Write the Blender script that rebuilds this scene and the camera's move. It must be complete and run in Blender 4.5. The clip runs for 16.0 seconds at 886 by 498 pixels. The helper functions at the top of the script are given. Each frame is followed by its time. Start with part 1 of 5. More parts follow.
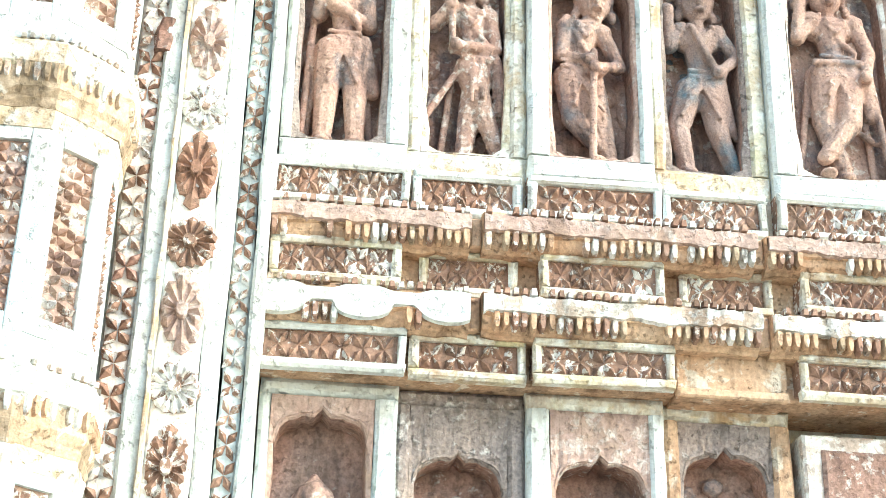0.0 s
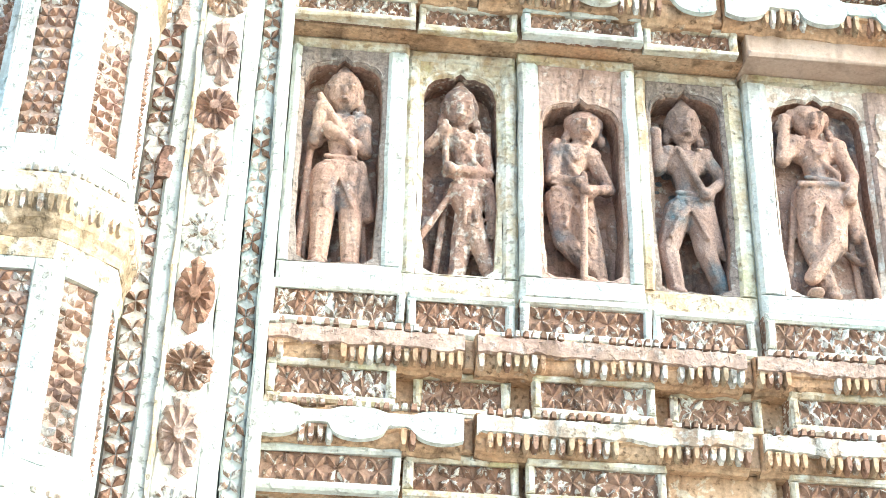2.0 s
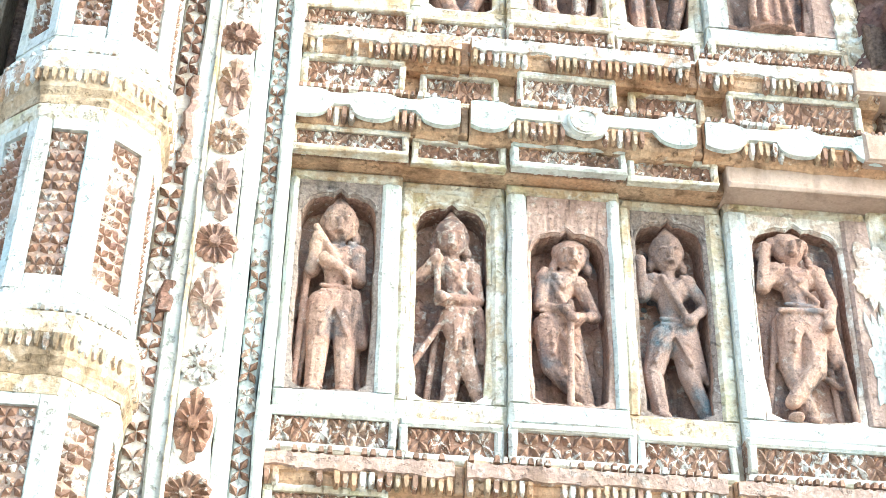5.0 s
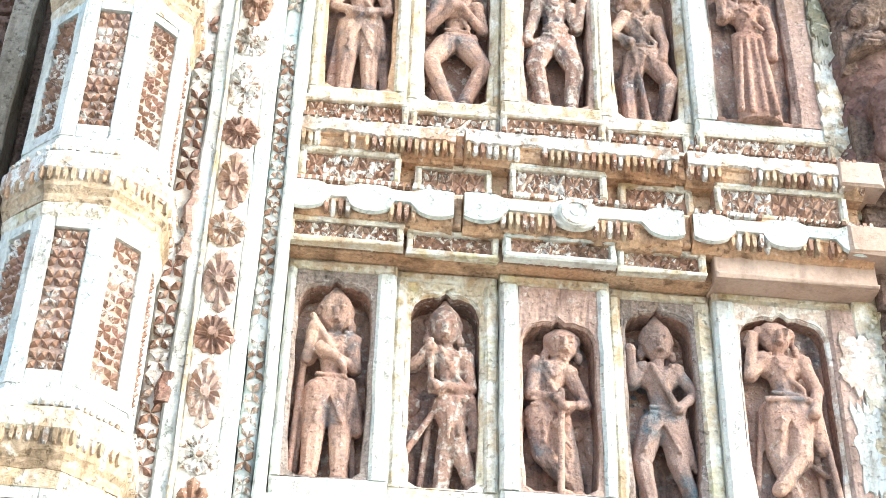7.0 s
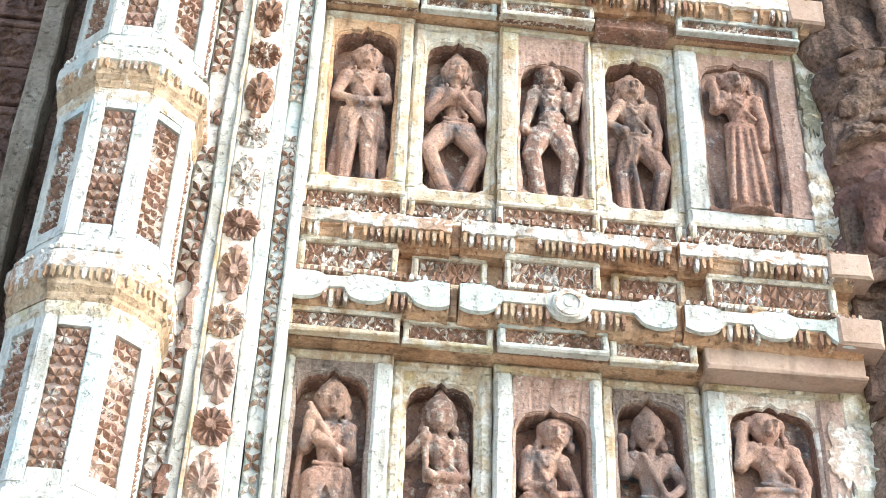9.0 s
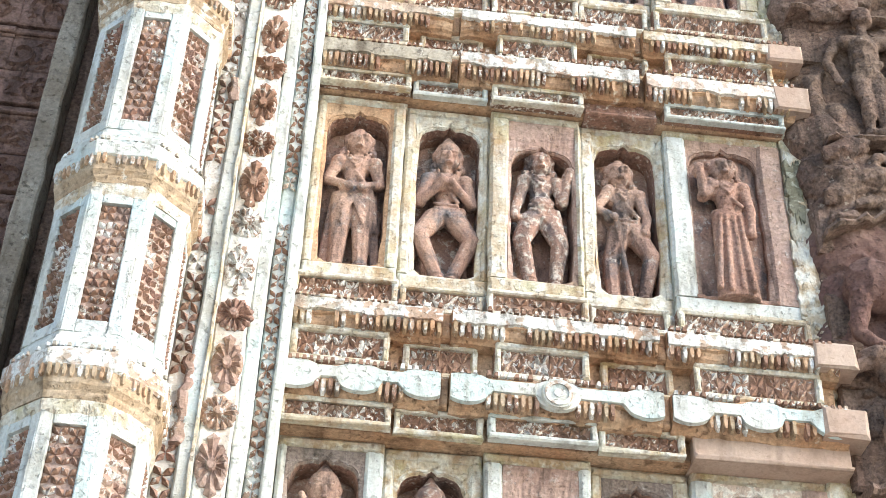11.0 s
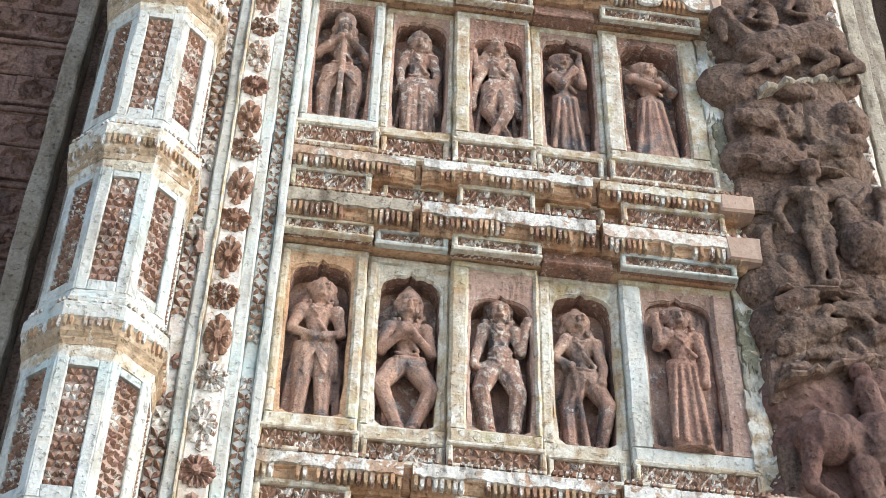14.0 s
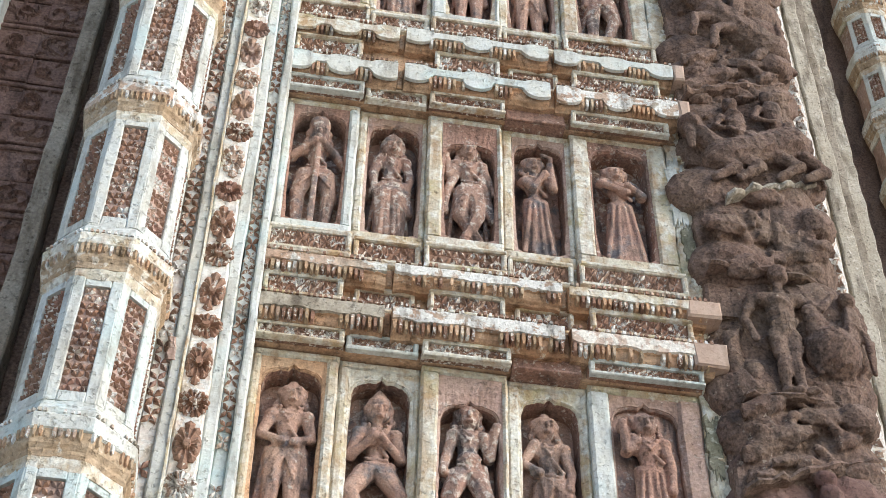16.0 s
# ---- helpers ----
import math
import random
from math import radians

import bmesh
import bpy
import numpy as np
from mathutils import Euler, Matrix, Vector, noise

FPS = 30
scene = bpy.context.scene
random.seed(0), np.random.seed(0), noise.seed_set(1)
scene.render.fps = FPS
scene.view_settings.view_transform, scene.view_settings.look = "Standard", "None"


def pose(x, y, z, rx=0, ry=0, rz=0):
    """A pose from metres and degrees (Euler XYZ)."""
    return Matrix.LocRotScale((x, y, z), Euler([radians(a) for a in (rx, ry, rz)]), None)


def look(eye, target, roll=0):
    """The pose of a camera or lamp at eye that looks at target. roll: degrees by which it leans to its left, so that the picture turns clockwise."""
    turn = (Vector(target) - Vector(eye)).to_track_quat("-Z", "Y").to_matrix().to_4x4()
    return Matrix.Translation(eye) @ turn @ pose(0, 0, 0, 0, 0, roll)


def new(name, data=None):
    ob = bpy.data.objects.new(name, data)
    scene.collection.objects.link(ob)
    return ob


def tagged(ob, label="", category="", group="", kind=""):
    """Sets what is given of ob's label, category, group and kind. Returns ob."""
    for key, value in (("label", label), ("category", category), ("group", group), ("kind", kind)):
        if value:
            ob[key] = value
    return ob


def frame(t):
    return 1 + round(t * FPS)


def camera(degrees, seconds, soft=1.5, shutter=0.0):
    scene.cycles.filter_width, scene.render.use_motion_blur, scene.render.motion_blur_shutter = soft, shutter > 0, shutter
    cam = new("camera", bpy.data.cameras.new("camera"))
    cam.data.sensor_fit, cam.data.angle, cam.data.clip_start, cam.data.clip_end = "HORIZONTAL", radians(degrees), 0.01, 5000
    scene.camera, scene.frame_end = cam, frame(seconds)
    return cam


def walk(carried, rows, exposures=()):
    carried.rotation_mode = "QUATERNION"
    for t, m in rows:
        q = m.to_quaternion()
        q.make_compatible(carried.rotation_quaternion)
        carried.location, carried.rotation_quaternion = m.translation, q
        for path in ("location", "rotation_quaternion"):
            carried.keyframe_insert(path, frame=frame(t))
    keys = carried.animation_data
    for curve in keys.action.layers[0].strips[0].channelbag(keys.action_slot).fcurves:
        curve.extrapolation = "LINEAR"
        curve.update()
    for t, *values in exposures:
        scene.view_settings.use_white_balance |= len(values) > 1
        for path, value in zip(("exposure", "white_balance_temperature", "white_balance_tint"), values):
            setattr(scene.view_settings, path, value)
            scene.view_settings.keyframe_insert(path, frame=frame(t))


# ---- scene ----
cam = camera(33.1, 16.0, 0.7)
PATH = [
    (0, (0.051, -1.964, 1.508), (0.253, -0.155, 2.337), 1.5),
    (0.5, (0.06, -1.985, 1.524), (0.251, -0.188, 2.38), 1.9),
    (1, (0.058, -1.993, 1.521), (0.248, -0.216, 2.421), 1.7),
    (1.5, (0.055, -2.0, 1.518), (0.247, -0.239, 2.446), 1.5),
    (2, (0.052, -2.011, 1.514), (0.246, -0.264, 2.468), 1.3),
    (2.5, (0.049, -2.019, 1.51), (0.245, -0.285, 2.488), 1.1),
    (3, (0.047, -2.027, 1.507), (0.243, -0.308, 2.511), 1.0),
    (3.5, (0.044, -2.035, 1.504), (0.242, -0.33, 2.53), 0.8),
    (4, (0.056, -2.068, 1.512), (0.242, -0.367, 2.548), 1.1),
    (6.5, (0.071, -2.162, 1.519), (0.238, -0.514, 2.64), 1.5),
    (7, (0.08, -2.191, 1.523), (0.238, -0.552, 2.657), 1.7),
    (7.5, (0.079, -2.212, 1.531), (0.236, -0.581, 2.677), 1.8),
    (8, (0.086, -2.242, 1.541), (0.236, -0.617, 2.698), 2.1),
    (8.5, (0.09, -2.258, 1.547), (0.235, -0.644, 2.718), 2.2),
    (9, (0.088, -2.278, 1.558), (0.232, -0.674, 2.743), 2.3),
    (11.5, (0.064, -2.372, 1.616), (0.225, -0.815, 2.861), 2.2),
    (12, (0.061, -2.393, 1.623), (0.227, -0.849, 2.884), 2.1),
    (12.5, (0.056, -2.413, 1.632), (0.231, -0.885, 2.912), 2.0),
    (13, (0.055, -2.43, 1.639), (0.236, -0.918, 2.935), 1.8),
    (13.5, (0.05, -2.45, 1.649), (0.24, -0.955, 2.964), 1.6),
    (14, (0.044, -2.468, 1.66), (0.244, -0.988, 2.99), 1.4),
    (14.5, (0.04, -2.486, 1.669), (0.248, -1.025, 3.019), 1.2),
    (15, (0.046, -2.502, 1.672), (0.255, -1.06, 3.041), 1.2),
    (15.5, (0.052, -2.521, 1.674), (0.263, -1.1, 3.065), 1.2),
    (16, (0.054, -2.538, 1.682), (0.268, -1.132, 3.089), 1.1),
]
walk(cam, [(t, look(eye, target, roll)) for t, eye, target, roll in PATH],
     exposures=[(0.0, 1.86, 6450, 0), (1.5, 1.92, 6400, 0), (4.0, 1.95, 6250, 0), (7.0, 1.83, 6550, 7), (9.0, 1.46, 6600, 8), (11.5, 1.20, 6600, 9), (12.5, 0.96, 6600, 10), (14.0, 0.84, 6550, 10), (16.0, 0.73, 6550, 10)])

# ---- world and light ----
SUN_EL, SUN_AZ = 29.0, 60.0     # elevation, and turn to the right of straight ahead of the facade
world = bpy.data.worlds.new("sky_world")
scene.world = world
world.use_nodes = True
wn = world.node_tree
sky = wn.nodes.new("ShaderNodeTexSky")
sky.sky_type = 'NISHITA'
sky.sun_disc = False
sky.sun_elevation, sky.sun_rotation = radians(SUN_EL), radians(180 - SUN_AZ)
sky.air_density, sky.dust_density = 1.0, 1.0
wn.links.new(sky.outputs[0], wn.nodes["Background"].inputs[0])
wn.nodes["Background"].inputs[1].default_value = 0.15
sun_data = bpy.data.lights.new("sun", 'SUN')
sun_data.energy, sun_data.angle, sun_data.color = 1.85, radians(36), (1.0, 0.96, 0.91)
sun = new("sun", sun_data)
sun_from = Vector((math.sin(radians(SUN_AZ)) * math.cos(radians(SUN_EL)), -math.cos(radians(SUN_AZ)) * math.cos(radians(SUN_EL)), math.sin(radians(SUN_EL))))
sun.matrix_world = look(sun_from * 20, (0, 0, 0))

# ---- materials ----
def material(name, base, second, wash=(0.78, 0.76, 0.70), wash_share=0.0, stain=(0.12, 0.09, 0.06), stain_share=0.25,
             rough=0.9, bump=0.5, vary=0.15, fine=90.0, tint=None, tint_share=0.0, tint_scale=4.3, pit=0.6, wash_soft=0.03, mid_scale=34.0, mottle=0.22):
    """Weathered mineral surface: two tones, patches of old limewash, streaks of dirt, grain and pits."""
    m = bpy.data.materials.new(name)
    m.use_nodes = True
    nt = m.node_tree
    N, L = nt.nodes, nt.links
    bsdf = N["Principled BSDF"]
    bsdf.inputs["Roughness"].default_value = rough
    bsdf.inputs["Specular IOR Level"].default_value = 0.2
    geo, info = N.new("ShaderNodeNewGeometry"), N.new("ShaderNodeObjectInfo")

    def noise_of(scale, detail=6.0, stretch=None, distortion=0.0):
        t = N.new("ShaderNodeTexNoise")
        t.inputs["Scale"].default_value, t.inputs["Detail"].default_value = scale, detail
        t.inputs["Roughness"].default_value, t.inputs["Distortion"].default_value = 0.62, distortion
        if stretch:
            mp = N.new("ShaderNodeMapping")
            mp.inputs["Scale"].default_value = stretch
            L.new(geo.outputs["Position"], mp.inputs[0])
            L.new(mp.outputs[0], t.inputs["Vector"])
        else:
            L.new(geo.outputs["Position"], t.inputs["Vector"])
        return t.outputs[0]

    def calc(op, a, b):
        n = N.new("ShaderNodeMath")
        n.operation = op
        for k, v in enumerate((a, b)):
            if isinstance(v, (int, float)):
                n.inputs[k].default_value = v
            else:
                L.new(v, n.inputs[k])
        return n.outputs[0]

    def step(value, lo, hi):
        n = N.new("ShaderNodeMapRange")
        n.clamp = True
        n.inputs[1].default_value, n.inputs[2].default_value = lo, hi
        L.new(value, n.inputs[0])
        return n.outputs[0]

    def blend(fac, a, b, mode='MIX'):
        n = N.new("ShaderNodeMix")
        n.data_type, n.blend_type = 'RGBA', mode
        if isinstance(fac, float):
            n.inputs[0].default_value = fac
        else:
            L.new(fac, n.inputs[0])
        for k, v in ((6, a), (7, b)):
            if isinstance(v, tuple):
                n.inputs[k].default_value = (*v, 1)
            else:
                L.new(v, n.inputs[k])
        return n.outputs[2]

    big, mid, small = noise_of(7.0), noise_of(mid_scale, 10.0, None, 0.35), noise_of(fine, 5.0)
    col = blend(step(big, 0.36, 0.64), base, second)
    if tint:
        col = blend(calc('MULTIPLY', step(noise_of(tint_scale, 5.0), 0.52, 0.66), tint_share), col, tint)
    # piece to piece
    col = blend(calc('MULTIPLY', info.outputs["Random"], vary), col, tuple(c * 0.45 for c in base))
    if wash_share > 0:
        edge = 0.78 - 0.56 * wash_share
        mask = calc('ADD', mid, calc('MULTIPLY', calc('SUBTRACT', info.outputs["Random"], 0.5), 0.12))
        col = blend(step(mask, edge - wash_soft, edge + wash_soft), col, wash)
    streak = noise_of(24.0, 9.0, (1.0, 1.0, 0.26))
    col = blend(calc('MULTIPLY', step(streak, 0.50, 0.66), stain_share), col, stain)
    pits = step(small, 0.57, 0.66)
    col = blend(calc('MULTIPLY', pits, pit), col, tuple(c * 0.75 for c in stain))
    speck = N.new("ShaderNodeMapRange")
    speck.inputs[1].default_value, speck.inputs[2].default_value = 0.34, 0.66
    speck.inputs[3].default_value, speck.inputs[4].default_value = 1.0 - mottle, 1.0 + mottle * 0.6
    L.new(noise_of(fine * 1.7, 3.0), speck.inputs[0])
    col = blend(1.0, col, speck.outputs[0], 'MULTIPLY')
    L.new(col, bsdf.inputs["Base Color"])
    height = calc('ADD', calc('MULTIPLY', mid, 0.7), calc('SUBTRACT', calc('MULTIPLY', small, 0.35), calc('MULTIPLY', pits, 0.3)))
    b = N.new("ShaderNodeBump")
    b.inputs["Strength"].default_value, b.inputs["Distance"].default_value = bump, 0.009
    L.new(height, b.inputs["Height"])
    L.new(b.outputs[0], bsdf.inputs["Normal"])
    return m


LIME = material("limewash", (0.66, 0.715, 0.715), (0.65, 0.665, 0.61), stain=(0.26, 0.24, 0.20), stain_share=0.6, bump=0.9, vary=0.08,
                tint=(0.50, 0.66, 0.67), tint_share=0.6, pit=0.3, tint_scale=6.0, mottle=0.10)
ROSE_WASH = material("pinkish_limewash", (0.70, 0.61, 0.54), (0.77, 0.77, 0.74), wash_share=0.5, wash=(0.78, 0.79, 0.77), stain=(0.34, 0.27, 0.19), stain_share=0.5, bump=0.8, vary=0.05,
                     tint=(0.62, 0.58, 0.42), tint_share=0.5, pit=0.3, tint_scale=8.0, mottle=0.12)
CREAM = material("cream_wash", (0.53, 0.40, 0.255), (0.66, 0.65, 0.55), wash_share=0.46, wash=(0.75, 0.76, 0.70), stain=(0.34, 0.20, 0.10), stain_share=0.62, bump=1.0, vary=0.12,
                 tint=(0.52, 0.50, 0.28), tint_share=0.65, pit=0.3, tint_scale=9.0, wash_soft=0.09, mottle=0.16)
OCHRE = material("ochre_stained_plaster", (0.54, 0.325, 0.195), (0.62, 0.45, 0.31), wash_share=0.24, wash=(0.68, 0.59, 0.47), stain=(0.12, 0.07, 0.04),
                 stain_share=0.7, bump=0.8, pit=0.5)
TERRA = material("terracotta", (0.37, 0.215, 0.165), (0.47, 0.31, 0.25), wash_share=0.24, wash=(0.62, 0.55, 0.49), stain=(0.09, 0.065, 0.055), stain_share=0.65,
                 bump=0.9, vary=0.3, tint=(0.27, 0.26, 0.25), tint_share=0.5, pit=0.3, wash_soft=0.04, mid_scale=70.0, mottle=0.3)
SLATE = material("greyed_terracotta", (0.27, 0.235, 0.225), (0.36, 0.29, 0.25), wash_share=0.26, wash=(0.55, 0.52, 0.49), stain=(0.08, 0.07, 0.06), stain_share=0.6,
                 bump=0.9, vary=0.15, tint=(0.36, 0.25, 0.19), tint_share=0.5, pit=0.4, wash_soft=0.06, mid_scale=60.0, mottle=0.3)
PINK = material("pink_worn_terracotta", (0.44, 0.30, 0.25), (0.54, 0.41, 0.35), wash_share=0.26, wash=(0.68, 0.62, 0.57), stain=(0.16, 0.11, 0.09), stain_share=0.6,
                bump=0.9, vary=0.2, tint=(0.36, 0.25, 0.15), tint_share=0.5, tint_scale=9.0, pit=0.25, wash_soft=0.08, mid_scale=45.0)
PETAL = material("carved_terracotta", (0.32, 0.18, 0.125), (0.42, 0.28, 0.21), wash_share=0.34, wash=(0.74, 0.72, 0.67), stain=(0.10, 0.07, 0.05), stain_share=0.55, bump=0.6, vary=0.5, mid_scale=75.0)
PALE = material("limewashed_carving", (0.40, 0.26, 0.19), (0.56, 0.44, 0.36), wash_share=0.50, wash=(0.77, 0.77, 0.74), stain=(0.12, 0.09, 0.07), stain_share=0.6, bump=0.6, vary=0.6, mid_scale=75.0)
FIGURE = material("relief_clay", (0.41, 0.252, 0.202), (0.56, 0.39, 0.31), wash_share=0.30, wash=(0.69, 0.62, 0.55), stain=(0.055, 0.048, 0.05), stain_share=0.8,
                  bump=0.8, vary=0.25, fine=150.0, tint=(0.17, 0.175, 0.19), tint_share=0.9, tint_scale=13.0, pit=0.3, wash_soft=0.06, mid_scale=60.0, mottle=0.20)
DARK = material("weathered_brown_clay", (0.185, 0.120, 0.096), (0.275, 0.195, 0.158), wash_share=0.12, wash=(0.36, 0.30, 0.25), stain=(0.045, 0.038, 0.036),
                stain_share=0.65, bump=1.0, vary=0.3, tint=(0.20, 0.175, 0.12), tint_share=0.25, pit=0.4, mid_scale=60.0, mottle=0.4)
MEND = material("smooth_pink_cement", (0.47, 0.345, 0.275), (0.53, 0.42, 0.35), stain=(0.20, 0.14, 0.10), stain_share=0.4, bump=0.3, pit=0.2, mottle=0.10)
WALLBROWN = material("reddish_brown_clay", (0.185, 0.115, 0.098), (0.26, 0.175, 0.150), wash_share=0.1, wash=(0.36, 0.28, 0.24), stain=(0.05, 0.035, 0.033), stain_share=0.6, bump=0.9, vary=0.3,
                     pit=0.4, mid_scale=55.0, mottle=0.35)
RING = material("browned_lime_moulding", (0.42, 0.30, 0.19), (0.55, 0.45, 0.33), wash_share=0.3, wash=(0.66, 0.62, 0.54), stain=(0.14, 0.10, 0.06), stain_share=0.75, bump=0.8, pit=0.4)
DULL = material("dull_grey_moulding", (0.26, 0.225, 0.18), (0.40, 0.365, 0.31), wash_share=0.2, wash=(0.56, 0.54, 0.49), stain=(0.09, 0.07, 0.05), stain_share=0.75, bump=0.8)
GREY = material("grey_lime_moulding", (0.40, 0.36, 0.29), (0.54, 0.51, 0.44), wash_share=0.25, wash=(0.62, 0.60, 0.55), stain=(0.10, 0.08, 0.06), stain_share=0.75, bump=0.7)
MORTAR = material("pink_lime_plaster", (0.56, 0.42, 0.34), (0.67, 0.58, 0.50), wash_share=0.48, stain=(0.18, 0.13, 0.09), stain_share=0.5, bump=0.6, pit=0.3)
PATCHY = material("patchy_limewash", (0.48, 0.32, 0.23), (0.62, 0.50, 0.40), wash_share=0.54, wash=(0.77, 0.78, 0.75), stain=(0.11, 0.09, 0.07), stain_share=0.7, bump=0.8, pit=0.4,
                  tint=(0.42, 0.50, 0.46), tint_share=0.6, tint_scale=8.0)
BLUE_FIGURE = material("relief_clay_with_blue_paint", (0.33, 0.225, 0.19), (0.42, 0.31, 0.27), wash_share=0.22, wash=(0.60, 0.55, 0.51), stain=(0.06, 0.06, 0.06), stain_share=0.7,
                       bump=0.85, fine=220.0, tint=(0.11, 0.19, 0.23), tint_share=0.9, tint_scale=9.0, pit=0.2, wash_soft=0.04, mid_scale=85.0)
MOSS = material("mossy_plaster", (0.20, 0.195, 0.135), (0.31, 0.30, 0.23), wash_share=0.35, wash=(0.44, 0.44, 0.36), stain=(0.05, 0.05, 0.03), stain_share=0.6, bump=0.9)
MAROON = material("maroon_weathered_clay", (0.165, 0.092, 0.080), (0.22, 0.145, 0.122), wash_share=0.08, wash=(0.32, 0.22, 0.19), stain=(0.05, 0.03, 0.03), stain_share=0.6, bump=0.9, pit=0.4)
EARTH = material("dry_ground", (0.50, 0.44, 0.36), (0.58, 0.52, 0.44), stain=(0.22, 0.18, 0.13), stain_share=0.3, bump=0.4)

# ---- mesh helpers ----
def part(name, bm, mat, parent=None, label="", at=(0, 0, 0), smooth=False):
    me = bm if isinstance(bm, bpy.types.Mesh) else bpy.data.meshes.new(name)
    if me is not bm:
        bmesh.ops.recalc_face_normals(bm, faces=bm.faces)
        bm.to_mesh(me)
        bm.free()
        me.materials.append(mat)
        if smooth:
            me.polygons.foreach_set("use_smooth", [True] * len(me.polygons))
    ob = new(name, me)
    ob.location = at
    ob.parent = parent
    return tagged(ob, label)


def thing(name, at, label, category, group="", kind=""):
    return_ob = new(name)
    return_ob.location = at
    return_ob.empty_display_size = 0.02
    return tagged(return_ob, label, category, group, kind)


def mesh_of(name, bm, mat, smooth=False):
    me = bpy.data.meshes.new(name)
    bmesh.ops.recalc_face_normals(bm, faces=bm.faces)
    bm.to_mesh(me)
    bm.free()
    me.materials.append(mat)
    if smooth:
        me.polygons.foreach_set("use_smooth", [True] * len(me.polygons))
    return me


def slab(bm, x0, x1, y0, y1, z0, z1, ch=0.003, wear=0.0012):
    """A block whose front (low y) edges are chamfered and a little worn."""
    ch = min(ch, (x1 - x0) * 0.3, (z1 - z0) * 0.3)
    rj = lambda: random.uniform(-wear, wear)
    ring = lambda x0, x1, y, z0, z1: [bm.verts.new((x + rj(), y, z + rj())) for x, z in ((x0, z0), (x1, z0), (x1, z1), (x0, z1))]
    a, b, c = ring(x0, x1, y1, z0, z1), ring(x0, x1, y0 + ch, z0, z1), ring(x0 + ch, x1 - ch, y0, z0 + ch, z1 - ch)
    bm.faces.new(a)
    bm.faces.new(c)
    for p, q in ((a, b), (b, c)):
        for k in range(4):
            bm.faces.new((p[k], p[(k + 1) % 4], q[(k + 1) % 4], q[k]))


def strip_slab(bm, x0, x1, y0, y1, z0, z1, step=0.035, wear=0.0022, ch=0.004):
    """A long upright strip with a slightly wavy, worn outline."""
    n = max(1, round((z1 - z0) / step))
    rows = []
    for k in range(n + 1):
        z = z0 + (z1 - z0) * k / n
        a, b, f = random.uniform(-wear, wear), random.uniform(-wear, wear), random.uniform(-wear, wear)
        rows.append([bm.verts.new(p) for p in ((x0 + a, y1, z), (x0 + a, y0 + ch + f, z), (x0 + ch + a, y0 + f, z), (x1 - ch + b, y0 + f, z),
                                               (x1 + b, y0 + ch + f, z), (x1 + b, y1, z))])
    for p, q in zip(rows, rows[1:]):
        for k in range(6):
            bm.faces.new((p[k], p[(k + 1) % 6], q[(k + 1) % 6], q[k]))
    bm.faces.new(rows[0])
    bm.faces.new(rows[-1])


def extrude_profile(bm, profile, x0, x1, step=0.04, wear=0.0015):
    """Sweeps a (y, z) outline along x, with small unevenness."""
    n = max(1, round((x1 - x0) / step))
    rows = []
    for k in range(n + 1):
        x = x0 + (x1 - x0) * k / n
        dy, dz = random.uniform(-wear, wear), random.uniform(-wear, wear)
        rows.append([bm.verts.new((x, y + (dy if y < -0.005 else 0), z + (dz if y < -0.005 else 0))) for y, z in profile])
    m = len(profile)
    for p, q in zip(rows, rows[1:]):
        for k in range(m):
            bm.faces.new((p[k], p[(k + 1) % m], q[(k + 1) % m], q[k]))
    bm.faces.new(rows[0])
    bm.faces.new(rows[-1])


def petal(bm, cx, cz, angle, length, width, height, y=0.0, start=0.0, full=0.5):
    """A ridged leaf lying on the plane y, pointing along the angle."""
    ca, sa = math.cos(angle), math.sin(angle)
    at = lambda a, s, h: bm.verts.new((cx + a * ca - s * sa, y - h, cz + a * sa + s * ca))
    p0, p1 = at(start, 0, height * 0.25), at(length, 0, height * 0.15)
    l, r = at(start + (length - start) * full, width / 2, 0), at(start + (length - start) * full, -width / 2, 0)
    top = at(start + (length - start) * (full + 0.02), 0, height)
    b0, b1 = at(start, 0, -0.001), at(length, 0, -0.001)
    for f in ((p0, r, top), (r, p1, top), (p1, l, top), (l, p0, top), (p0, l, b0), (p0, b0, r), (p1, b1, l), (p1, r, b1)):
        bm.faces.new(f)


def quatrefoil_mesh(w, h, height, seed, mat, plump=0.42):
    rnd = random.Random(seed)
    bm = bmesh.new()
    for k in range(4):
        a = math.atan2(h, w)
        ang = (a, math.pi - a, math.pi + a, -a)[k] + rnd.uniform(-0.09, 0.09)
        petal(bm, 0, 0, ang, math.hypot(w, h) / 2 * rnd.uniform(0.88, 0.99), min(w, h) * rnd.uniform(plump - 0.05, plump + 0.05), height * rnd.uniform(0.7, 1.1), start=min(w, h) * 0.02)
    return mesh_of("quatrefoil_motif", bm, mat)


